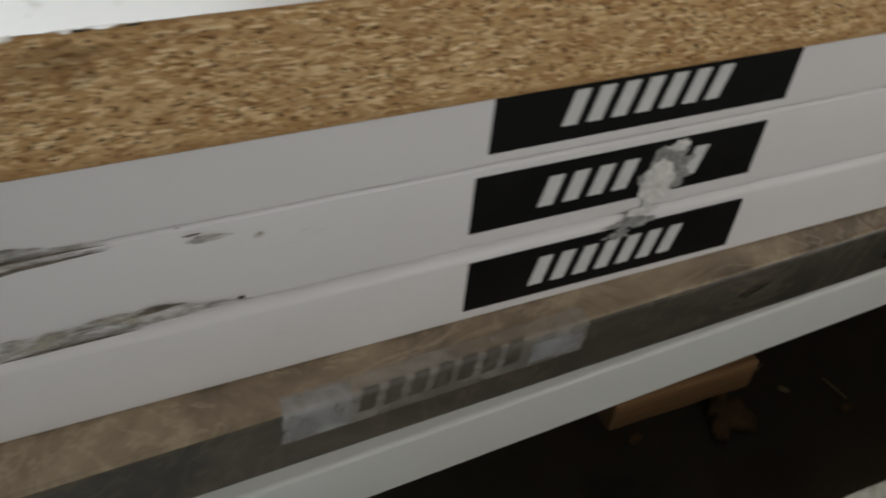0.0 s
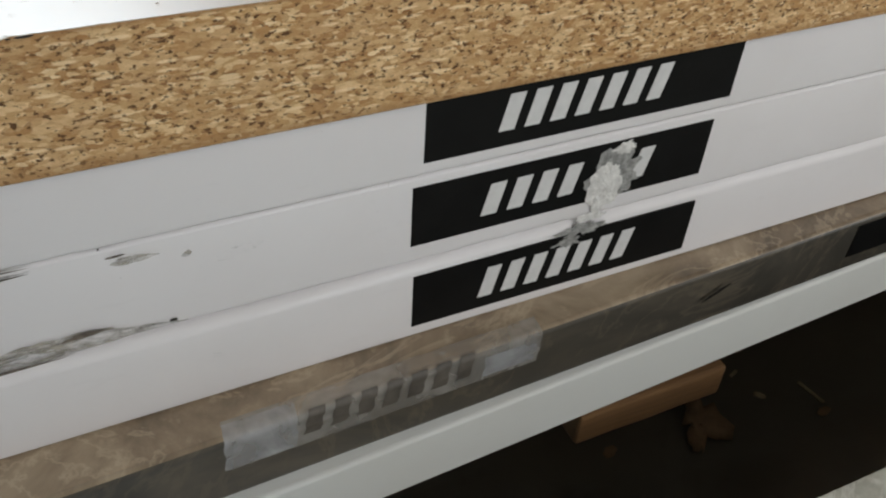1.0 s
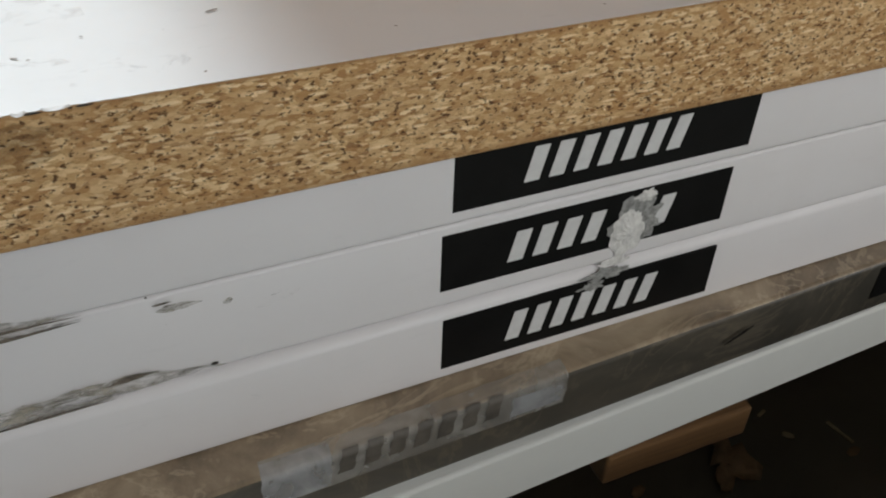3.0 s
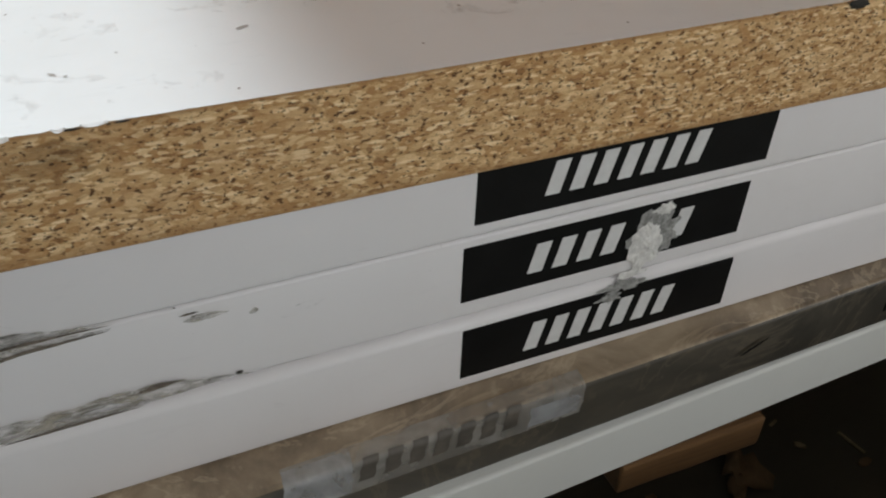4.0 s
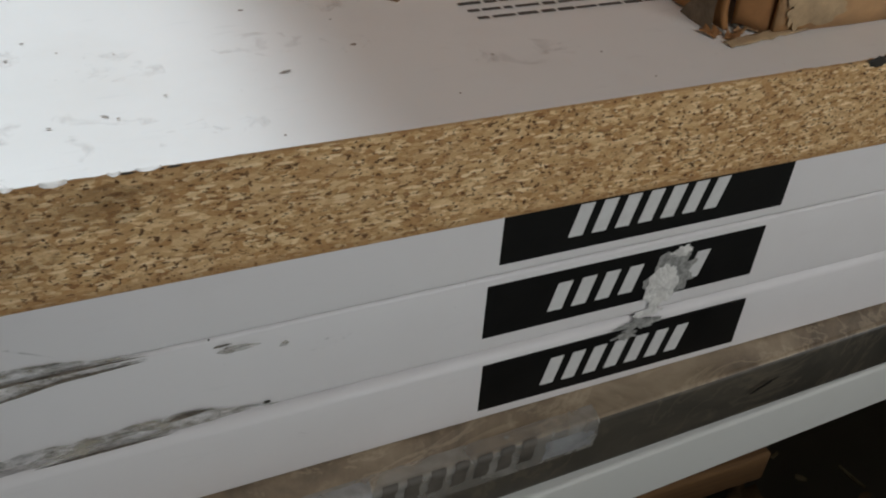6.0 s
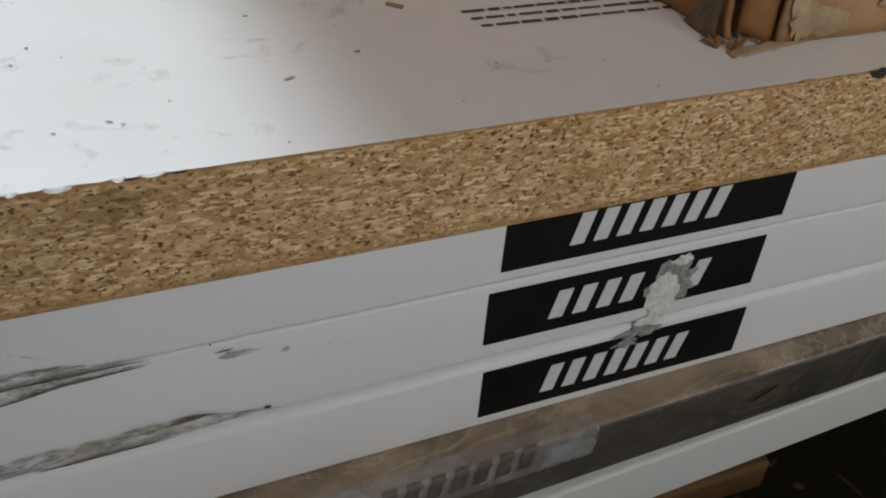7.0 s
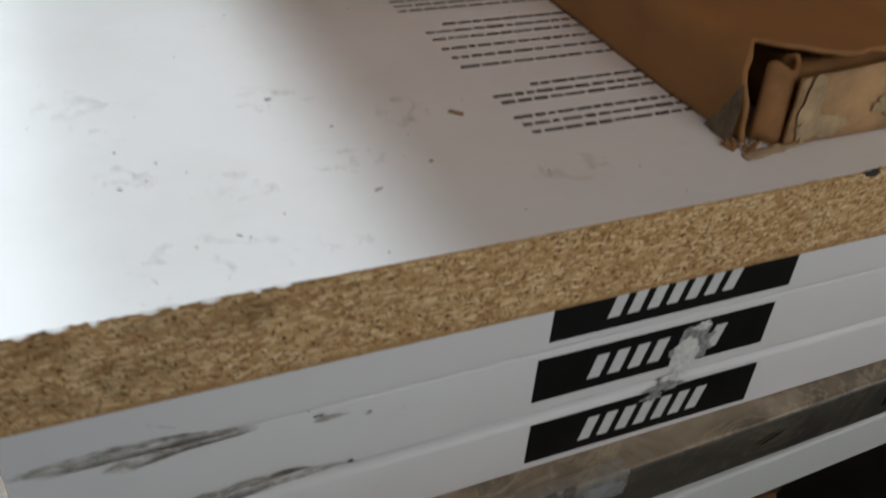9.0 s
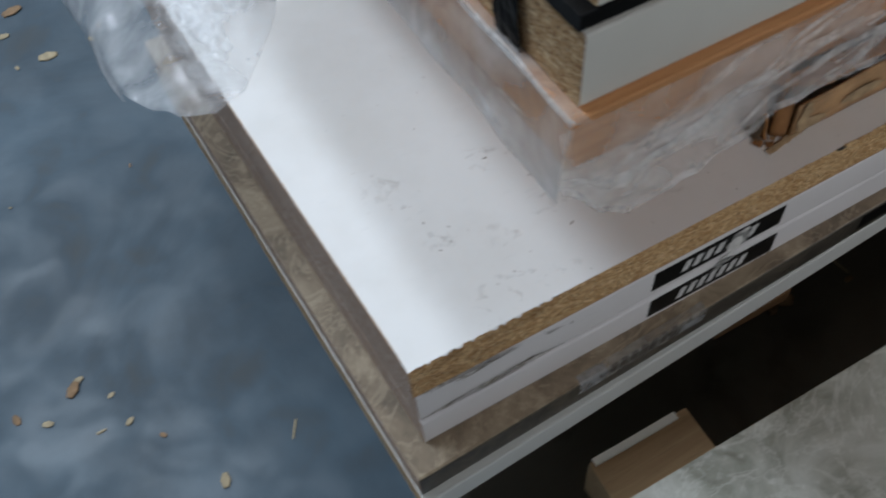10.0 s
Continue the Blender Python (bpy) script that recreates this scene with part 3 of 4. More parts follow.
streak(white2, "scuff", -0.215, -0.080, [(-0.215, 0.2590), (-0.15, 0.2600), (-0.08, 0.2608)], [(-0.215, 0.2655), (-0.17, 0.2675), (-0.14, 0.2680), (-0.11, 0.2695), (-0.095, 0.2670), (-0.08, 0.2640)], M_GRIME, -0.0004, 6)
streak(white2, "scuff", -0.172, -0.104, [(-0.172, 0.2620), (-0.14, 0.2640), (-0.104, 0.2665)], [(-0.172, 0.2655), (-0.14, 0.2680), (-0.115, 0.2698), (-0.104, 0.2690)], M_GRIME, -0.0006, 16)
streak(white2, "gouge", -0.166, -0.118, [(-0.166, 0.2590), (-0.118, 0.2602)], [(-0.166, 0.2598), (-0.14, 0.2609), (-0.118, 0.2607)], M_GOUGE, -0.0008, 7)
streak(white2, "gouge", -0.122, -0.106, [(-0.122, 0.2660), (-0.106, 0.2672)], [(-0.122, 0.2672), (-0.113, 0.2692), (-0.106, 0.2684)], M_GOUGE, -0.0008, 8)
streak(white3, "scuff", -0.0765, -0.071, [(-0.0765, 0.2395), (-0.071, 0.2395)], [(-0.0765, 0.2450), (-0.071, 0.2440)], M_GRIME_LIGHT, -0.0016, 9)
streak(white1, "scratch", -0.172, -0.148, [(-0.172, 0.3180), (-0.148, 0.3052)], [(-0.172, 0.3190), (-0.148, 0.3060)], M_GRIME_LIGHT, -0.0004, 12)
part("dark_spot", blob_bm(ragged(-0.0860, 0.2645, 0.0014, 0.0007, 8, 2), -0.0009, 0.0002), M_DARK, white2)
part("dark_spot", blob_bm(ragged(-0.1035, 0.3005, 0.0004, 0.0004, 8, 2), -0.0009, 0.0002), M_DARK, white1)
# brown dirt rubbed along the left upper part of the raw edge
streak(chip, "dirt_stain", -0.222, -0.095, [(-0.222, 0.342), (-0.17, 0.346), (-0.13, 0.358), (-0.095, 0.372)], [(-0.222, 0.3785), (-0.15, 0.3785), (-0.095, 0.3785)], M_STAIN, -0.0171, 14)


# clear tape over the marble edge, with faded marks
def tape_fn(u, v):
    ends = 0.0012 * noise.noise(Vector((v * 5, 0, 2))) - 0.0022 * v
    x = -0.0785 + 0.132 * u + ends
    s = v * 0.0238
    if s < 0.0062:
        y, z = -0.0068 - s, Z_W3 + 0.0003
    elif s < 0.0104:
        a = (s - 0.0062) / 0.0042 * math.pi / 2
        y, z = -0.0130 - 0.003 * math.sin(a), Z_W3 + 0.0003 - 0.003 * (1 - math.cos(a))
    else:
        y, z = -0.0161, Z_W3 - 0.0027 - (s - 0.0104)
    wrinkle = 0.00025 * noise.noise(Vector((x * 90, v * 4, 0))) + 0.0004 * max(0.0, noise.noise(Vector((x * 50 + v * 3, v * 9, 5))))
    return Vector((x, y - 0.0002 + YAW_M * (x - 0.12) - wrinkle, z))


tape = part("clear_tape", sheet_bm(tape_fn, 90, 24), M_TAPE, marble, "milky clear tape with faded print", True)


def tape_piece(name, u0, u1, v0, v1, mat, lean=0.0, label=""):
    def fn(a, b):
        return tape_fn(min(1.0, u0 + (u1 - u0) * a + lean * (1 - b)), v0 + (v1 - v0) * b) + Vector((0, -0.0004, 0.0004))
    return part(name, sheet_bm(fn, 6, 12), mat, tape, label, True)


tape_piece("blank_end", 0.0, 0.205, 0.06, 0.98, M_TAPE_MILK, 0.0, "milky blank end of the tape")
tape_piece("blank_end", 0.80, 0.985, 0.46, 0.92, M_TAPE_MILK)
for i in range(7):
    tape_piece("printed_mark", 0.222 + i * 0.0795, 0.222 + i * 0.0795 + 0.050, 0.30, 0.78, M_BAR_FADED, 0.016)
streak(marble, "black_hair", 0.138, 0.154, [(0.138, 0.2052), (0.155, 0.2132)], [(0.138, 0.2074), (0.155, 0.2154)], M_BLACK, -0.0172, 11)
part("dark_sticker", swing(box_bm(0.236, 0.33, -0.0161, -0.0155, 0.1985, 0.2185), YAW_M), M_BLACK, marble, "black strip sticker on the marble edge")

# ---- print on the backing sheet: lines of small words, too small to read ----
def print_lines(lines, seed):
    r = random.Random(seed)
    bm = bmesh.new()
    for x0, y, x1 in lines:
        x = x0
        while x < x1:
            w = r.uniform(0.003, 0.011)
            h = 0.0010 + r.uniform(0, 0.0004)
            bm.faces.new([bm.verts.new((a, b, Z_TOP + 0.0003)) for a, b in ((x, y - h), (x + w, y - h), (x + w, y + h), (x, y + h))])
            x += w + r.uniform(0.0009, 0.0016)
    tagged(part("fine_print", bm, M_INK, backing, "lines of small grey print"), kind="stuff")


print_lines([(0.033, 0.0945, 0.12), (0.010, 0.087, 0.12), (0.011, 0.0805, 0.12), (0.010, 0.0660, 0.12), (0.011, 0.0590, 0.12), (0.012, 0.0520, 0.12)]
            + [(0.020, 0.172, 0.12), (0.007, 0.163, 0.12), (0.007, 0.154, 0.12), (0.007, 0.142, 0.12), (0.008, 0.131, 0.12), (0.008, 0.120, 0.12)]
            + [(0.003, 0.229 - 0.007 * i, 0.12) for i in range(6)] + [(0.0, 0.300 - 0.007 * i, 0.12) for i in range(6)], 1)

# smudges, scuffs and specks on the backing sheet
for x, y, rx, ry, sd in ((-0.114, 0.046, 0.013, 0.012, 1), (-0.131, 0.010, 0.022, 0.008, 2), (-0.068, 0.050, 0.014, 0.010, 3), (-0.158, -0.006, 0.006, 0.009, 6),
                         (-0.133, -0.006, 0.008, 0.008, 8), (-0.108, -0.010, 0.003, 0.007, 9), (-0.04, 0.045, 0.010, 0.008, 10), (-0.152, 0.064, 0.014, 0.010, 11),
                         (-0.088, 0.112, 0.016, 0.012, 12), (-0.035, 0.085, 0.012, 0.014, 13), (0.02, 0.02, 0.020, 0.010, 14), (-0.09, 0.0, 0.014, 0.006, 15), (-0.17, 0.12, 0.015, 0.02, 16)):
    bm = bmesh.new()
    bm.faces.new([bm.verts.new((px, pz, Z_TOP + 0.00015 + 0.00001 * sd)) for px, pz in ragged(x, y, rx, ry, 20, sd, 0.5)])
    part("smudge", bm, M_SMUDGE, backing)


def speck(x, y, length, width, turn, mat):
    pts = [(0.85 * length * math.cos(a) * R.uniform(0.7, 1.2), width * math.sin(a) * R.uniform(0.7, 1.2)) for a in [k * math.tau / 8 for k in range(8)]]
    c, d = math.cos(turn), math.sin(turn)
    bm = bmesh.new()
    bm.faces.new([bm.verts.new((x + c * a - d * b, y + d * a + c * b, Z_TOP + 0.0004)) for a, b in pts])
    part("speck", bm, mat, backing)


for x, y, a, b, turn in ((-0.089, 0.111, 0.0022, 0.0009, 0.2), (-0.069, 0.080, 0.0012, 0.0009, 0), (-0.039, 0.042, 0.0016, 0.0009, 0.2), (-0.066, 0.028, 0.0026, 0.0006, 0.4),
                         (-0.142, 0.070, 0.0008, 0.0006, 0), (-0.157, 0.055, 0.0010, 0.0007, 0), (-0.151, 0.064, 0.0007, 0.0006, 0), (-0.156, 0.082, 0.0008, 0.0008, 1), (-0.104, 0.022, 0.0007, 0.0005, 0),
                         (-0.122, 0.014, 0.0014, 0.0005, -0.6), (-0.137, 0.011, 0.0009, 0.0006, 0), (0.004, 0.022, 0.0009, 0.0007, 0), (0.042, 0.014, 0.0006, 0.0005, 0),
                         (0.050, -0.008, 0.0006, 0.0005, 0), (-0.018, -0.001, 0.0006, 0.0005, 0), (-0.076, -0.011, 0.0006, 0.0005, 0), (-0.132, 0.060, 0.0007, 0.0005, 0), (-0.147, 0.058, 0.0009, 0.0005, 0.3)):
    speck(x, y, a, b, turn, M_SPECK)
for i in range(34):
    speck(R.uniform(-0.21, 0.09), R.uniform(0.0, 0.26), R.uniform(0.0003, 0.0008), R.uniform(0.0003, 0.0006), R.uniform(0, 3), M_SPECK)
bm = box_bm(-0.0035, 0.0035, -0.001, 0.001, 0, 0.0012, 0.0004)
bmesh.ops.transform(bm, matrix=Matrix.Translation((-0.013, 0.077, Z_TOP)) @ Matrix.Rotation(radians(-45), 4, "Z"), verts=bm.verts)
tagged(mesh_object("wood_sliver", bm, M_LEAF), "small brown wood sliver lying on the white sheet", "wood chip")


# ---- cardboard package on the stack ----
def package():
    x0, y0, z0, z1 = 0.094, 0.012, Z_TOP + 0.0004, Z_TOP + 0.0405
    xr, yb = 1.3, 0.55
    core = tagged(mesh_object("cardboard_package", box_bm(x0 + 0.030, xr, y0 + 0.022, yb, z0 + 0.001, z1 - 0.009, 0.002), M_CARD_IN),
                  "flat brown cardboard package with a torn open corner", "package")
    def wrap_sheet(u, v):
        # one sheet of board: up the left side, over a soft ridge, and along the top
        h = z1 - z0
        r = 0.012
        run = (h - r) + r * math.pi / 2 + (xr - x0 - r)
        d = run * (0.12 * v if v < 0.6 else 0.072 + 0.928 * ((v - 0.6) / 0.4) ** 2)
        if d < h - r:
            x, z = x0, z0 + d
        elif d < h - r + r * math.pi / 2:
            a = (d - (h - r)) / r
            x, z = x0 + r * (1 - math.cos(a)), z1 - r * (1 - math.sin(a))
        else:
            x, z = x0 + r + d - (h - r) - r * math.pi / 2, z1
        tear = 0.020 * max(0.0, 1 - abs(x - x0 - 0.010) / 0.030) * min(1.0, 0.15 + (z - z0) / 0.035) + 0.0025 * noise.noise(Vector((x * 110, z * 110, 1)))
        y = y0 + 0.002 + tear + (yb - y0 - 0.002 - tear) * u ** 1.4
        lump = 0.0025 * noise.noise(Vector((x * 16, y * 11, z * 10)))
        return Vector((x + lump * (x < x0 + 0.01), y, max(z0, z + lump)))
    part("lid", sheet_bm(wrap_sheet, 50, 60, 0.0022), M_CARD, core, "brown cardboard lid folded over the side", True)
    def front(u, v):
        x = x0 + 0.0195 + 0.006 * noise.noise(Vector((0, v * 5, 1))) * (u == 0) + (xr - x0 - 0.0195) * u ** 1.5
        return Vector((x, y0 + 0.0008 * noise.noise(Vector((x * 30, 0, v * 2))), z0 + (z1 - z0 - 0.003 - 0.007 * max(0.0, 1 - (x - x0) / 0.10)) * v))
    part("front_panel", sheet_bm(front, 40, 5, 0.002), M_CARD_PALE, core, "front panel under shiny brown parcel tape", True)
    for cx, cz, rx, rz, sd in ((0.1215, 0.397, 0.0055, 0.0160, 3), (0.131, 0.3875, 0.013, 0.0060, 6), (0.178, 0.394, 0.018, 0.006, 5)):
        part("torn_paper", blob_bm(ragged(cx, cz, rx, rz, 40, sd, 0.4), y0 - 0.0030 - 0.00005 * sd, 0.0002), M_CARD_TORN, core)
    bm = bmesh.new()
    edge = [(0.000, 0.0), (0.012, 0.0), (0.024, 0.0), (0.037, 0.0005), (0.030, 0.006), (0.024, 0.010), (0.019, 0.017), (0.013, 0.022), (0.008, 0.029), (0.003, 0.031), (0.001, 0.020), (0.002, 0.010)]
    bm.faces.new([bm.verts.new((x0 - 0.0034 + 0.0006 * noise.noise(Vector((dy * 200, dz * 200, 0))), y0 + 0.005 + 0.55 * dy, z0 + 0.9 * dz)) for dy, dz in edge])
    part("torn_liner", bm, M_LINER, core, "grey-brown liner where the cardboard skin is torn off")
    # torn corner: a curled flap and ragged scraps
    def curl(u, v):
        a = radians(-40 + 210 * u)
        r = 0.0105 - 0.002 * v
        return Vector((x0 + 0.0165 + r * math.cos(a), y0 + 0.008 - 0.008 * math.sin(a) * 0.9 + 0.003 * v, z0 + 0.001 + 0.034 * v + 0.002 * math.sin(u * 9)))
    part("torn_flap", sheet_bm(curl, 14, 8, 0.002), M_CARD_IN, core, "curled torn cardboard corner", True)
    def lip(u, v):
        return Vector((x0 - 0.004 + 0.040 * u, y0 - 0.0085 + 0.006 * u + 0.0055 * v + 0.0015 * noise.noise(Vector((u * 9, v, 3))), z0 + 0.0006 + 0.0016 * v * abs(noise.noise(Vector((u * 7, v * 2, 1))))))
    part("torn_lip", sheet_bm(lip, 16, 4, 0.0005), M_CARD_TORN, core, "pale torn strip of paper under the corner", True)
    r = random.Random(9)
    for i in range(6):
        cx, cy = x0 + r.uniform(-0.004, 0.022), y0 + r.uniform(-0.002, 0.012)
        def scrap(u, v, cx=cx, cy=cy, s=r.uniform(0.003, 0.007), t=r.uniform(0, 6)):
            return Vector((cx + s * (u - 0.5) * math.cos(t) - s * (v - 0.5) * math.sin(t), cy + s * (u - 0.5) * math.sin(t) + s * (v - 0.5) * math.cos(t),
                           z0 + 0.0006 + s * 0.6 * abs(u - 0.4) * v + 0.001 * noise.noise(Vector((u * 4, v * 4, t)))))
        part("torn_scrap", sheet_bm(scrap, 4, 4, 0.0006), [M_CARD_PALE, M_CARD_IN, M_TORN_GREY][i % 3], core)
    return core


package()

# bearers between the package and the pile on it
for bx in (0.50, 1.10):
    tagged(mesh_object("timber_bearer", rough_box_bm(bx, bx + 0.09, 0.0, 0.54, Z_TOP + 0.0425, 0.571, 0.0008), M_BEARER), "rough timber bearer under the upper pile", "timber", "bearers under the upper pile")

# ---- the upper pile, wrapped in film ----
UX, UY = -0.140, -0.057
pile_board = tagged(mesh_object("packing_board", board_bm(UX, 1.55, UY, UY + 0.58, 0.572, 0.605, 0.0015, 0.0015, 0.02), [M_ORANGE, M_ORANGE]),
                    "orange-brown packing board under the upper pile", "board")
def strap_fn(u, v):
    x = -0.010 + 0.9 * u
    return Vector((x, UY - 0.0022 - 0.0006 * v, 0.5715 - 0.0065 * v * min(1.0, 0.55 + 8 * u) - 0.002 * noise.noise(Vector((x * 20, v, 0)))))
part("black_edging", sheet_bm(strap_fn, 50, 2, 0.001), M_BLACK, pile_board, "black edging strip")
upper = tagged(mesh_object("worktop", board_bm(-0.134, 1.5, -0.0525, 0.5, 0.6065, 0.6475, 0.0015, 0.0015, 0.02), [M_WHITE_WARM, M_CHIP_RAW]),
               "cream-edged worktop in the film-wrapped upper pile", "worktop", "worktops in the upper pile")
spacer = tagged(mesh_object("worktop", board_bm(-0.136, 1.5, -0.0505, 0.5, 0.648, 0.656, 0.001, 0.001, 0.02), [M_BLACK, M_BLACK]),
                "thin black protective board in the upper pile", "board", "worktops in the upper pile")
upper2 = tagged(mesh_object("worktop", board_bm(-0.128, 1.5, -0.050, 0.5, 0.6565, 0.6955, 0.0015, 0.0015, 0.02), [M_WHITE_WARM, M_CHIP_RAW]),
                "cream-edged worktop on top of the upper pile", "worktop", "worktops in the upper pile")
def black_wrap(u, v):
    y = -0.012 + 0.022 * u
    return Vector((-0.1365 - 0.002 * noise.noise(Vector((u * 5, v * 6, 1))) - 0.001, y + 0.006 * v, 0.604 + 0.05 * v))
part("black_wrap", sheet_bm(black_wrap, 8, 8, 0.0006), M_BLACK, upper, "crumpled black wrapping on the raw end")


# film round the packing board
LOW = [(-0.16, 0.574), (-0.146, 0.570), (-0.125, 0.543), (-0.108, 0.531), (-0.09, 0.531), (-0.054, 0.542), (-0.021, 0.554), (0.013, 0.557), (0.08, 0.557), (0.35, 0.555)]
def film_front(u, v):
    x = -0.148 + 0.45 * u
    low = lerp_table(LOW, x) + 0.003 * noise.noise(Vector((x * 70, 3, 0)))
    z = 0.606 + (low - 0.606) * v
    n1 = noise.noise(Vector((x * 28 + z * 30, z * 45, 0.5))) * 0.0035
    n2 = noise.noise(Vector((x * 90 + z * 120, z * 60, 4))) * 0.0012
    return Vector((x, UY - 0.004 + (n1 + n2) * min(1, v * 3) - 0.004 * v, z))
wrap = tagged(mesh_object("packing_film", sheet_bm(film_front, 110, 26), M_FILM, None, "", True), "wrinkled clear packing film hanging round the upper pile", "plastic film")
def film_left(u, v):
    y = UY - 0.008 + 0.6 * u
    z = 0.613 + (0.567 + 0.006 * noise.noise(Vector((y * 9, 0, 0))) - 0.613) * v
    return Vector((-0.146 - SKEW * 0.4 * y - 0.006 * v + 0.003 * noise.noise(Vector((y * 25 + z * 20, z * 40, 2))), y, z))
part("film_side", sheet_bm(film_left, 70, 14), M_FILM, wrap, "", True)
def film_ledge(u, v):
    y = UY - 0.006 + 0.6 * u
    return Vector((-0.146 + 0.012 * v - 0.02 * y, y, 0.6065 + 0.006 * (1 - v) + 0.0015 * noise.noise(Vector((y * 40, v * 3, 7)))))
part("film_ledge", sheet_bm(film_ledge, 60, 4), M_FILM, wrap, "", True)

R2 = random.Random(21)
for i in range(15):
    u0, du = R2.uniform(0.0, 0.45), R2.uniform(0.10, 0.34)
    v0, dv, w = R2.uniform(0.45, 1.0), R2.uniform(0.25, 0.6), R2.uniform(0.04, 0.14)
    def crease(a, b, u0=u0, du=du, v0=v0, dv=dv, w=w):
        v = v0 - dv * a ** 0.8 + w * (b - 0.5) * math.sin(math.pi * a) + 0.03 * math.sin(5 * a + u0 * 40)
        return film_front(min(1.0, u0 + du * a), min(1.0, max(0.0, v))) + Vector((0, -0.0012 - 0.0012 * (b == 0.5), 0))
    part("film_crease", sheet_bm(crease, 20, 2), M_CREASE, wrap, "", True)
for i in range(8):
    u0, du, v0, w = R2.uniform(0.0, 0.6), R2.uniform(0.05, 0.3), R2.uniform(0.1, 0.9), R2.uniform(0.03, 0.07)
    def crease_left(a, b, u0=u0, du=du, v0=v0, w=w):
        return film_left(min(1.0, u0 + du * a), min(1.0, max(0.0, v0 + w * (b - 0.5) * math.sin(math.pi * a) + 0.1 * math.sin(3 * a)))) + Vector((-0.0014, 0, 0))
    part("film_crease", sheet_bm(crease_left, 16, 2), M_CREASE, wrap, "", True)
def hem(a, b):
    p = film_front(a, 1.0)
    return p + Vector((0, -0.0025 * math.sin(math.pi * b) - 0.001, 0.007 * (b - 0.3) * (0.6 + 0.6 * noise.noise(Vector((a * 30, 1, 0))))))
part("film_hem", sheet_bm(hem, 110, 4), M_CREASE, wrap, "folded milky lower edge", True)
def hem_left(a, b):
    p = film_left(a, 0.0)
    return p + Vector((-0.001 + 0.003 * b, 0, 0.002 * math.sin(math.pi * b)))
part("film_hem", sheet_bm(hem_left, 70, 3), M_CREASE, wrap, "", True)

# loose film over the far end of the stack
EDGE = [(-0.40, 0.350), (-0.33, 0.335), (-0.28, 0.272), (-0.245, 0.262), (-0.22, 0.272), (-0.19, 0.305), (-0.16, 0.345), (-0.13, 0.42), (-0.09, 0.50), (0.1, 0.60)]
def film_sheet(u, v):
    x = -0.02 - 0.36 * u
    yf = lerp_table(EDGE, x) + 0.004 * noise.noise(Vector((x * 50, 8, 0)))
    y = yf + (0.66 - yf) * v
    over = max(0.0, -0.236 - SKEW * y - x)
    fold = abs(noise.noise(Vector((x * 26 + y * 8, y * 17 - x * 10, 3)))) * 0.020 + abs(noise.noise(Vector((x * 70, y * 46, 5)))) * 0.012 + abs(noise.noise(Vector((x * 150 + y * 60, y * 120, 6)))) * 0.004
    xx = x
    z = Z_TOP + 0.0012 + fold * min(1, v * 6) * (0.4 + 0.6 * min(1, max(0, (-0.1 - x) * 8)))
    if over > 0:
        s = over / 0.13
        xx = -0.236 - SKEW * y - 0.055 * math.sin(min(1.0, s) * math.pi * 0.62) + 0.004 * noise.noise(Vector((s * 3, y * 12, 0)))
        z = Z_TOP + 0.004 - (0.035 + 0.05 * min(1, v * 2)) * s ** 1.5 + 0.006 * noise.noise(Vector((x * 30, y * 24, 1)))
    return Vector((xx, y, z))
tagged(mesh_object("plastic_sheet", sheet_bm(film_sheet, 170, 150), M_FILM_THIN, None, "", True), "loose crumpled clear plastic sheet over the end of the stack", "plastic film")


# ---- pallet under the main stack ----
def pallet():
    root = new("wooden_pallet")
    root.location = (0.7, 0.25, FLOOR)
    tagged(root, "old brown wooden pallet carrying the worktop stack", "pallet")
    inv = Matrix.Translation((-0.7, -0.25, -FLOOR))
    def add(name, bm):
        bmesh.ops.transform(bm, matrix=inv, verts=bm.verts)
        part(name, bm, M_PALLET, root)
    for y in (0.045, 0.17, 0.30, 0.43):
        add("deck_board", rough_box_bm(0.05, 1.35, y, y + 0.095, 0.1417, 0.1548, 0.0005, 2))
    for x in (0.090, 0.65, 1.20):
        add("stringer_board", rough_box_bm(x, x + 0.090, -0.012, 0.56, 0.1200, 0.1415, 0.0007, 3))
        for y in (0.075, 0.25, 0.44):
            add("block", rough_box_bm(x + 0.001, x + 0.080, y, y + 0.12, FLOOR + 0.022, 0.1198, 0.0010, 2))
        add("bottom_board", rough_box_bm(x + 0.002, x + 0.084, 0.075, 0.56, FLOOR, FLOOR + 0.0218, 0.0005, 2))


pallet()

# ---- neighbouring worktop on bearers ----
PY = -0.114
pale_top = tagged(mesh_object("worktop", board_bm(-0.30, 1.4, PY - 0.62, PY, 0.1592, 0.196, 0.002, 0.002, 0.0), [M_PALE, M_CHIP_RAW]), "pale grey stone-look worktop lying beside the stack", "worktop")
part("sawn_end", raw_end_bm(-0.30, PY - 0.62, PY, 0.1592, 0.196, 0.0), M_CHIP_RAW, pale_top, "raw sawn end")
part("sawn_end", raw_end_bm(-0.134, -0.0525, 0.5, 0.6065, 0.6475, 0.02), M_CHIP_RAW, upper, "raw particle board end")
part("sawn_end", raw_end_bm(-0.128, -0.050, 0.5, 0.6565, 0.6955, 0.02), M_CHIP_RAW, upper2, "raw particle board end")


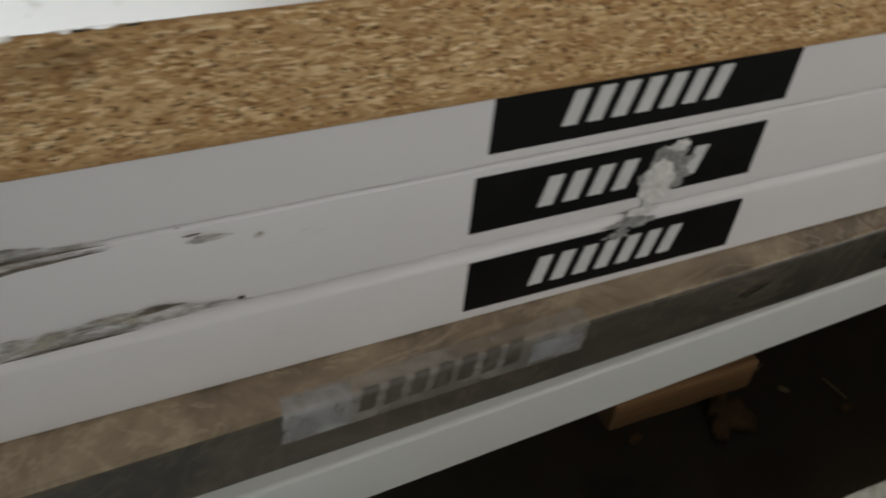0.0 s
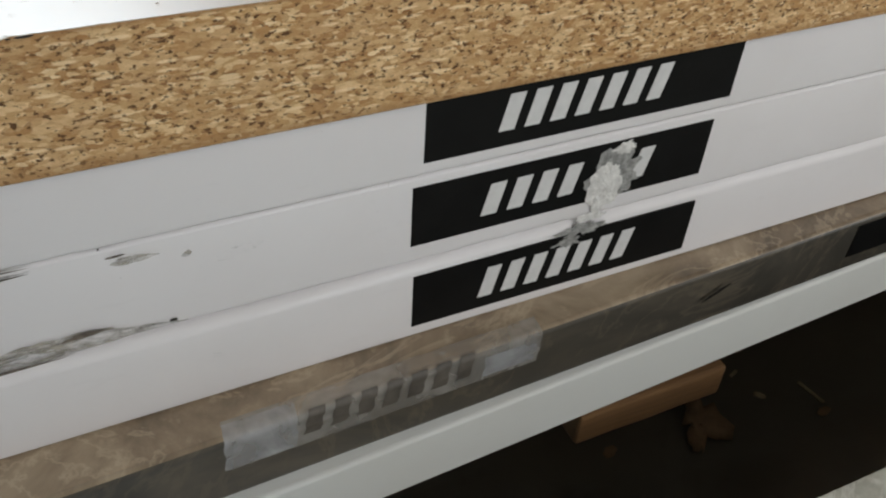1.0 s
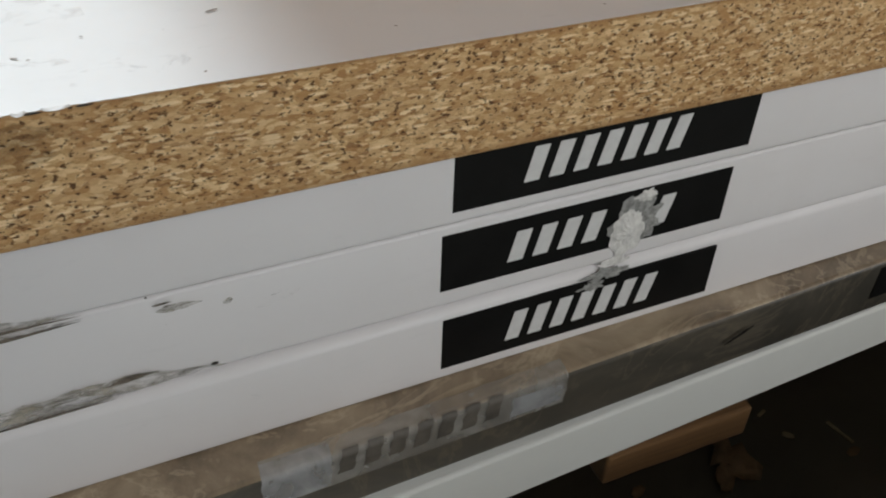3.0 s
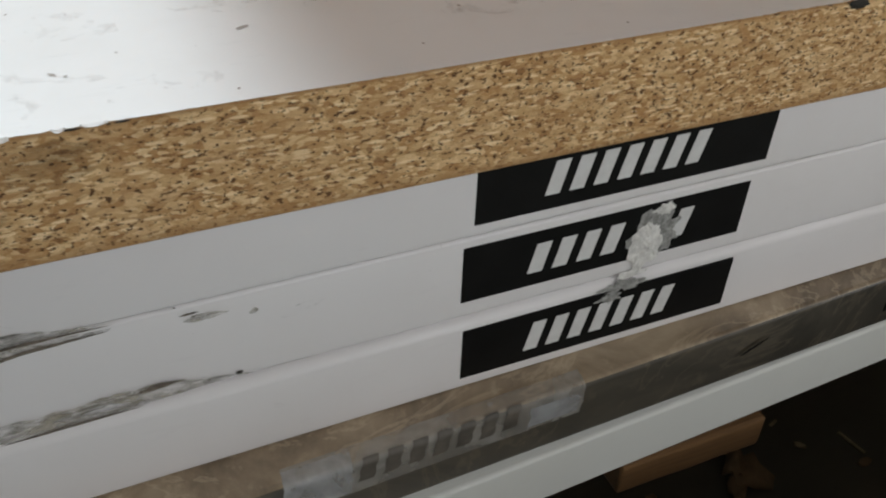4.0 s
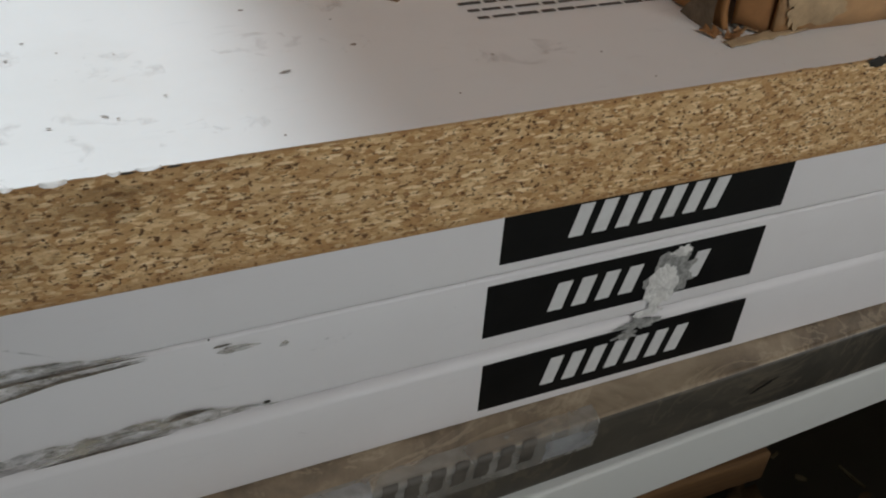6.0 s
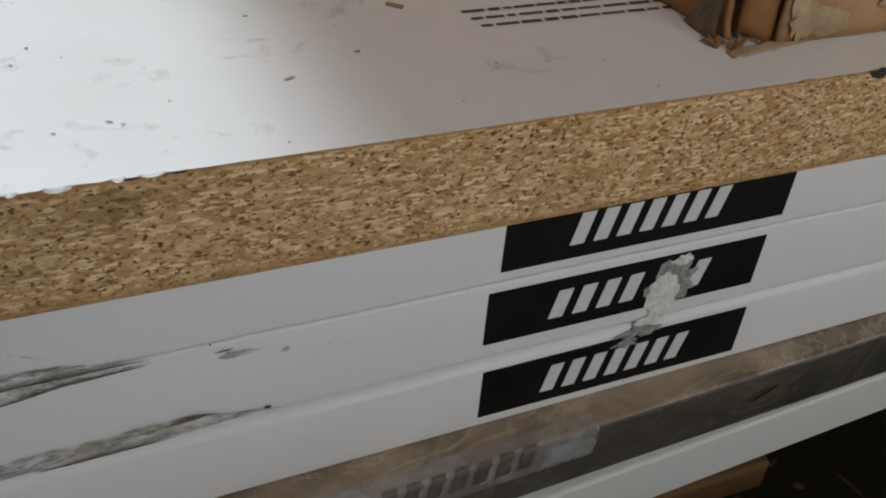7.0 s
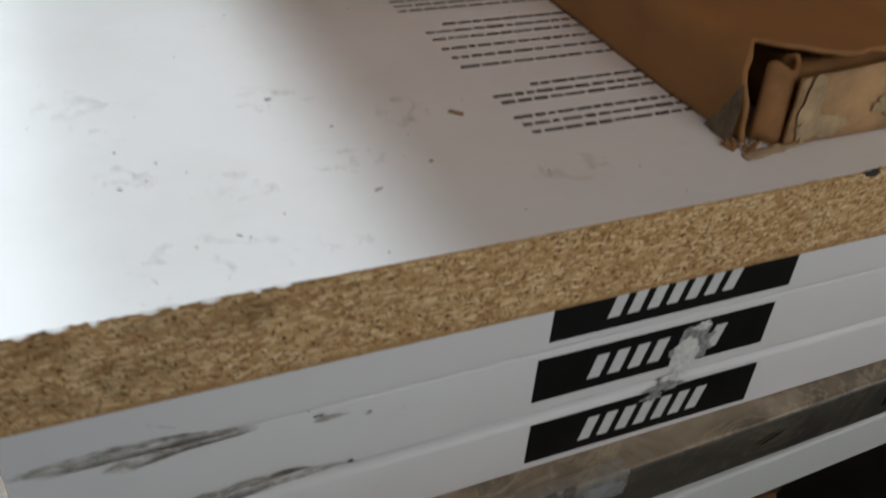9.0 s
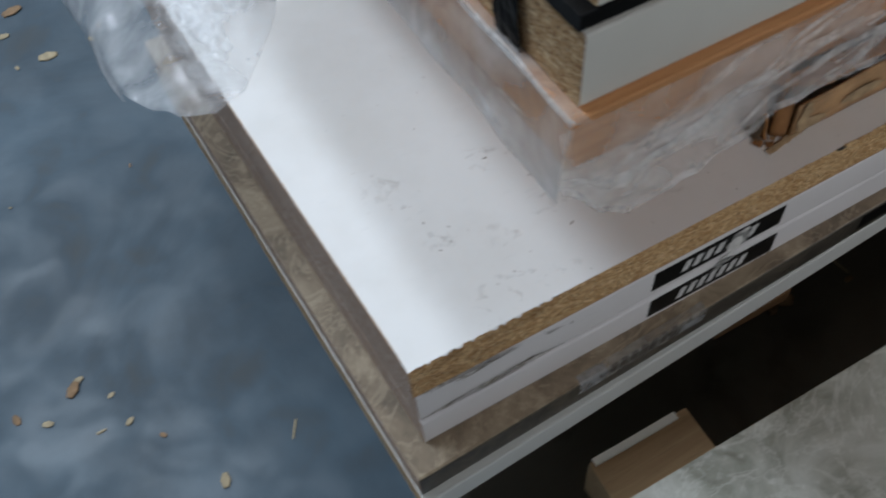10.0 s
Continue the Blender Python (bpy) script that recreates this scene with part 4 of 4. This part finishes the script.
def neighbour_bearer(x0, x1):
    b = tagged(mesh_object("timber_bearer", rough_box_bm(x0, x1, -0.60, -0.064, 0.098, 0.159, 0.0008, 3), M_BEARER), "brown timber bearer under the pale worktop", "timber", "bearers under the pale worktop")
    part("white_strip", rough_box_bm(x0 + 0.004, x1 - 0.012, -0.0700, -0.0625, 0.1580, 0.1605, 0.0005, 2, 0.0005), M_WHITE_WARM, b, "white laminate strip on the edge")
    return b


neighbour_bearer(-0.094, 0.008)
neighbour_bearer(0.80, 0.90)
for x0 in (-0.094, 0.80):
    for y0 in (-0.56, -0.26):
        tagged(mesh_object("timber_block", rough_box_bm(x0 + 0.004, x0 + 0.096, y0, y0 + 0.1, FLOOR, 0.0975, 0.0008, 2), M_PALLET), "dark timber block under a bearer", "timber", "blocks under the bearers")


# ---- litter on the floor ----
def litter(x, y, size, mat, seed, name, label, flat=0.3):
    r = random.Random(seed)
    a0 = r.uniform(0, 6)
    def fn(u, v):
        w = size * (1 - 0.5 * abs(2 * v - 1))
        p = Vector(((u - 0.5) * w, (v - 0.5) * size * 1.5, size * flat * (0.15 + abs(noise.noise(Vector((u * 3, v * 3, seed)))) + u * v * 0.6)))
        return Matrix.Rotation(a0, 3, "Z") @ p + Vector((x, y, FLOOR + 0.005 if x < -0.2 else FLOOR + 0.001))
    return tagged(mesh_object(name, sheet_bm(fn, 5, 6, 0.0006), mat, None, "", True), label, "litter", "litter on the floor")


litter(0.235, 0.027, 0.022, M_LEAF, 1, "dry_leaf", "curled dry brown scrap on the dark floor", 0.9)
litter(0.222, 0.022, 0.013, M_LEAF, 2, "dry_leaf", "curled dry brown scrap on the dark floor", 0.7)
def sliver(x, y, length, ang, mat):
    bm = box_bm(-length / 2, length / 2, -0.0012, 0.0012, 0, 0.0012, 0.0004)
    bmesh.ops.transform(bm, matrix=Matrix.Translation((x, y, FLOOR + (0.0042 if x < -0.2 else 0.0002))) @ Matrix.Rotation(radians(ang), 4, "Z"), verts=bm.verts)
    tagged(mesh_object("wood_sliver", bm, mat), "pale wood sliver lying on the floor", "wood chip", "slivers on the floor")
sliver(0.325, 0.025, 0.022, 100, M_STRAW)
sliver(0.285, 0.06, 0.008, 20, M_STRAW)
sliver(-0.30, 0.16, 0.022, 60, M_STRAW)
for i, (x, y, size) in enumerate(((-0.495, 0.326, 0.013), (-0.487, 0.335, 0.008), (-0.384, 0.144, 0.011), (-0.559, 0.322, 0.009), (-0.382, 0.871, 0.018), (-0.451, 0.258, 0.007), (-0.405, 1.0, 0.02), (-0.43, 0.95, 0.012), (-0.53, 0.30, 0.008))):
    litter(x, y, size, M_STRAW if i % 3 else M_LEAF, 110 + i, "wood_flake", "torn flat wood flake on the blue floor", 0.12)
for i in range(12):
    sliver(R.uniform(-1.0, -0.3), R.uniform(0.0, 1.4), R.uniform(0.003, 0.012), R.uniform(0, 180), M_STRAW if i % 2 else M_LEAF)
for i in range(30):
    litter(R.uniform(-0.85, -0.29), R.uniform(0.02, 1.3), R.uniform(0.003, 0.009), M_STRAW if i % 3 else M_LEAF, 30 + i, "wood_flake", "small flat wood flake on the blue floor", 0.12)
for i in range(10):
    litter(R.uniform(0.0, 0.45), R.uniform(-0.03, 0.10), R.uniform(0.003, 0.008), M_STRAW if i % 3 == 0 else M_LEAF, 70 + i, "wood_flake", "small wood flake on the dark floor", 0.2)
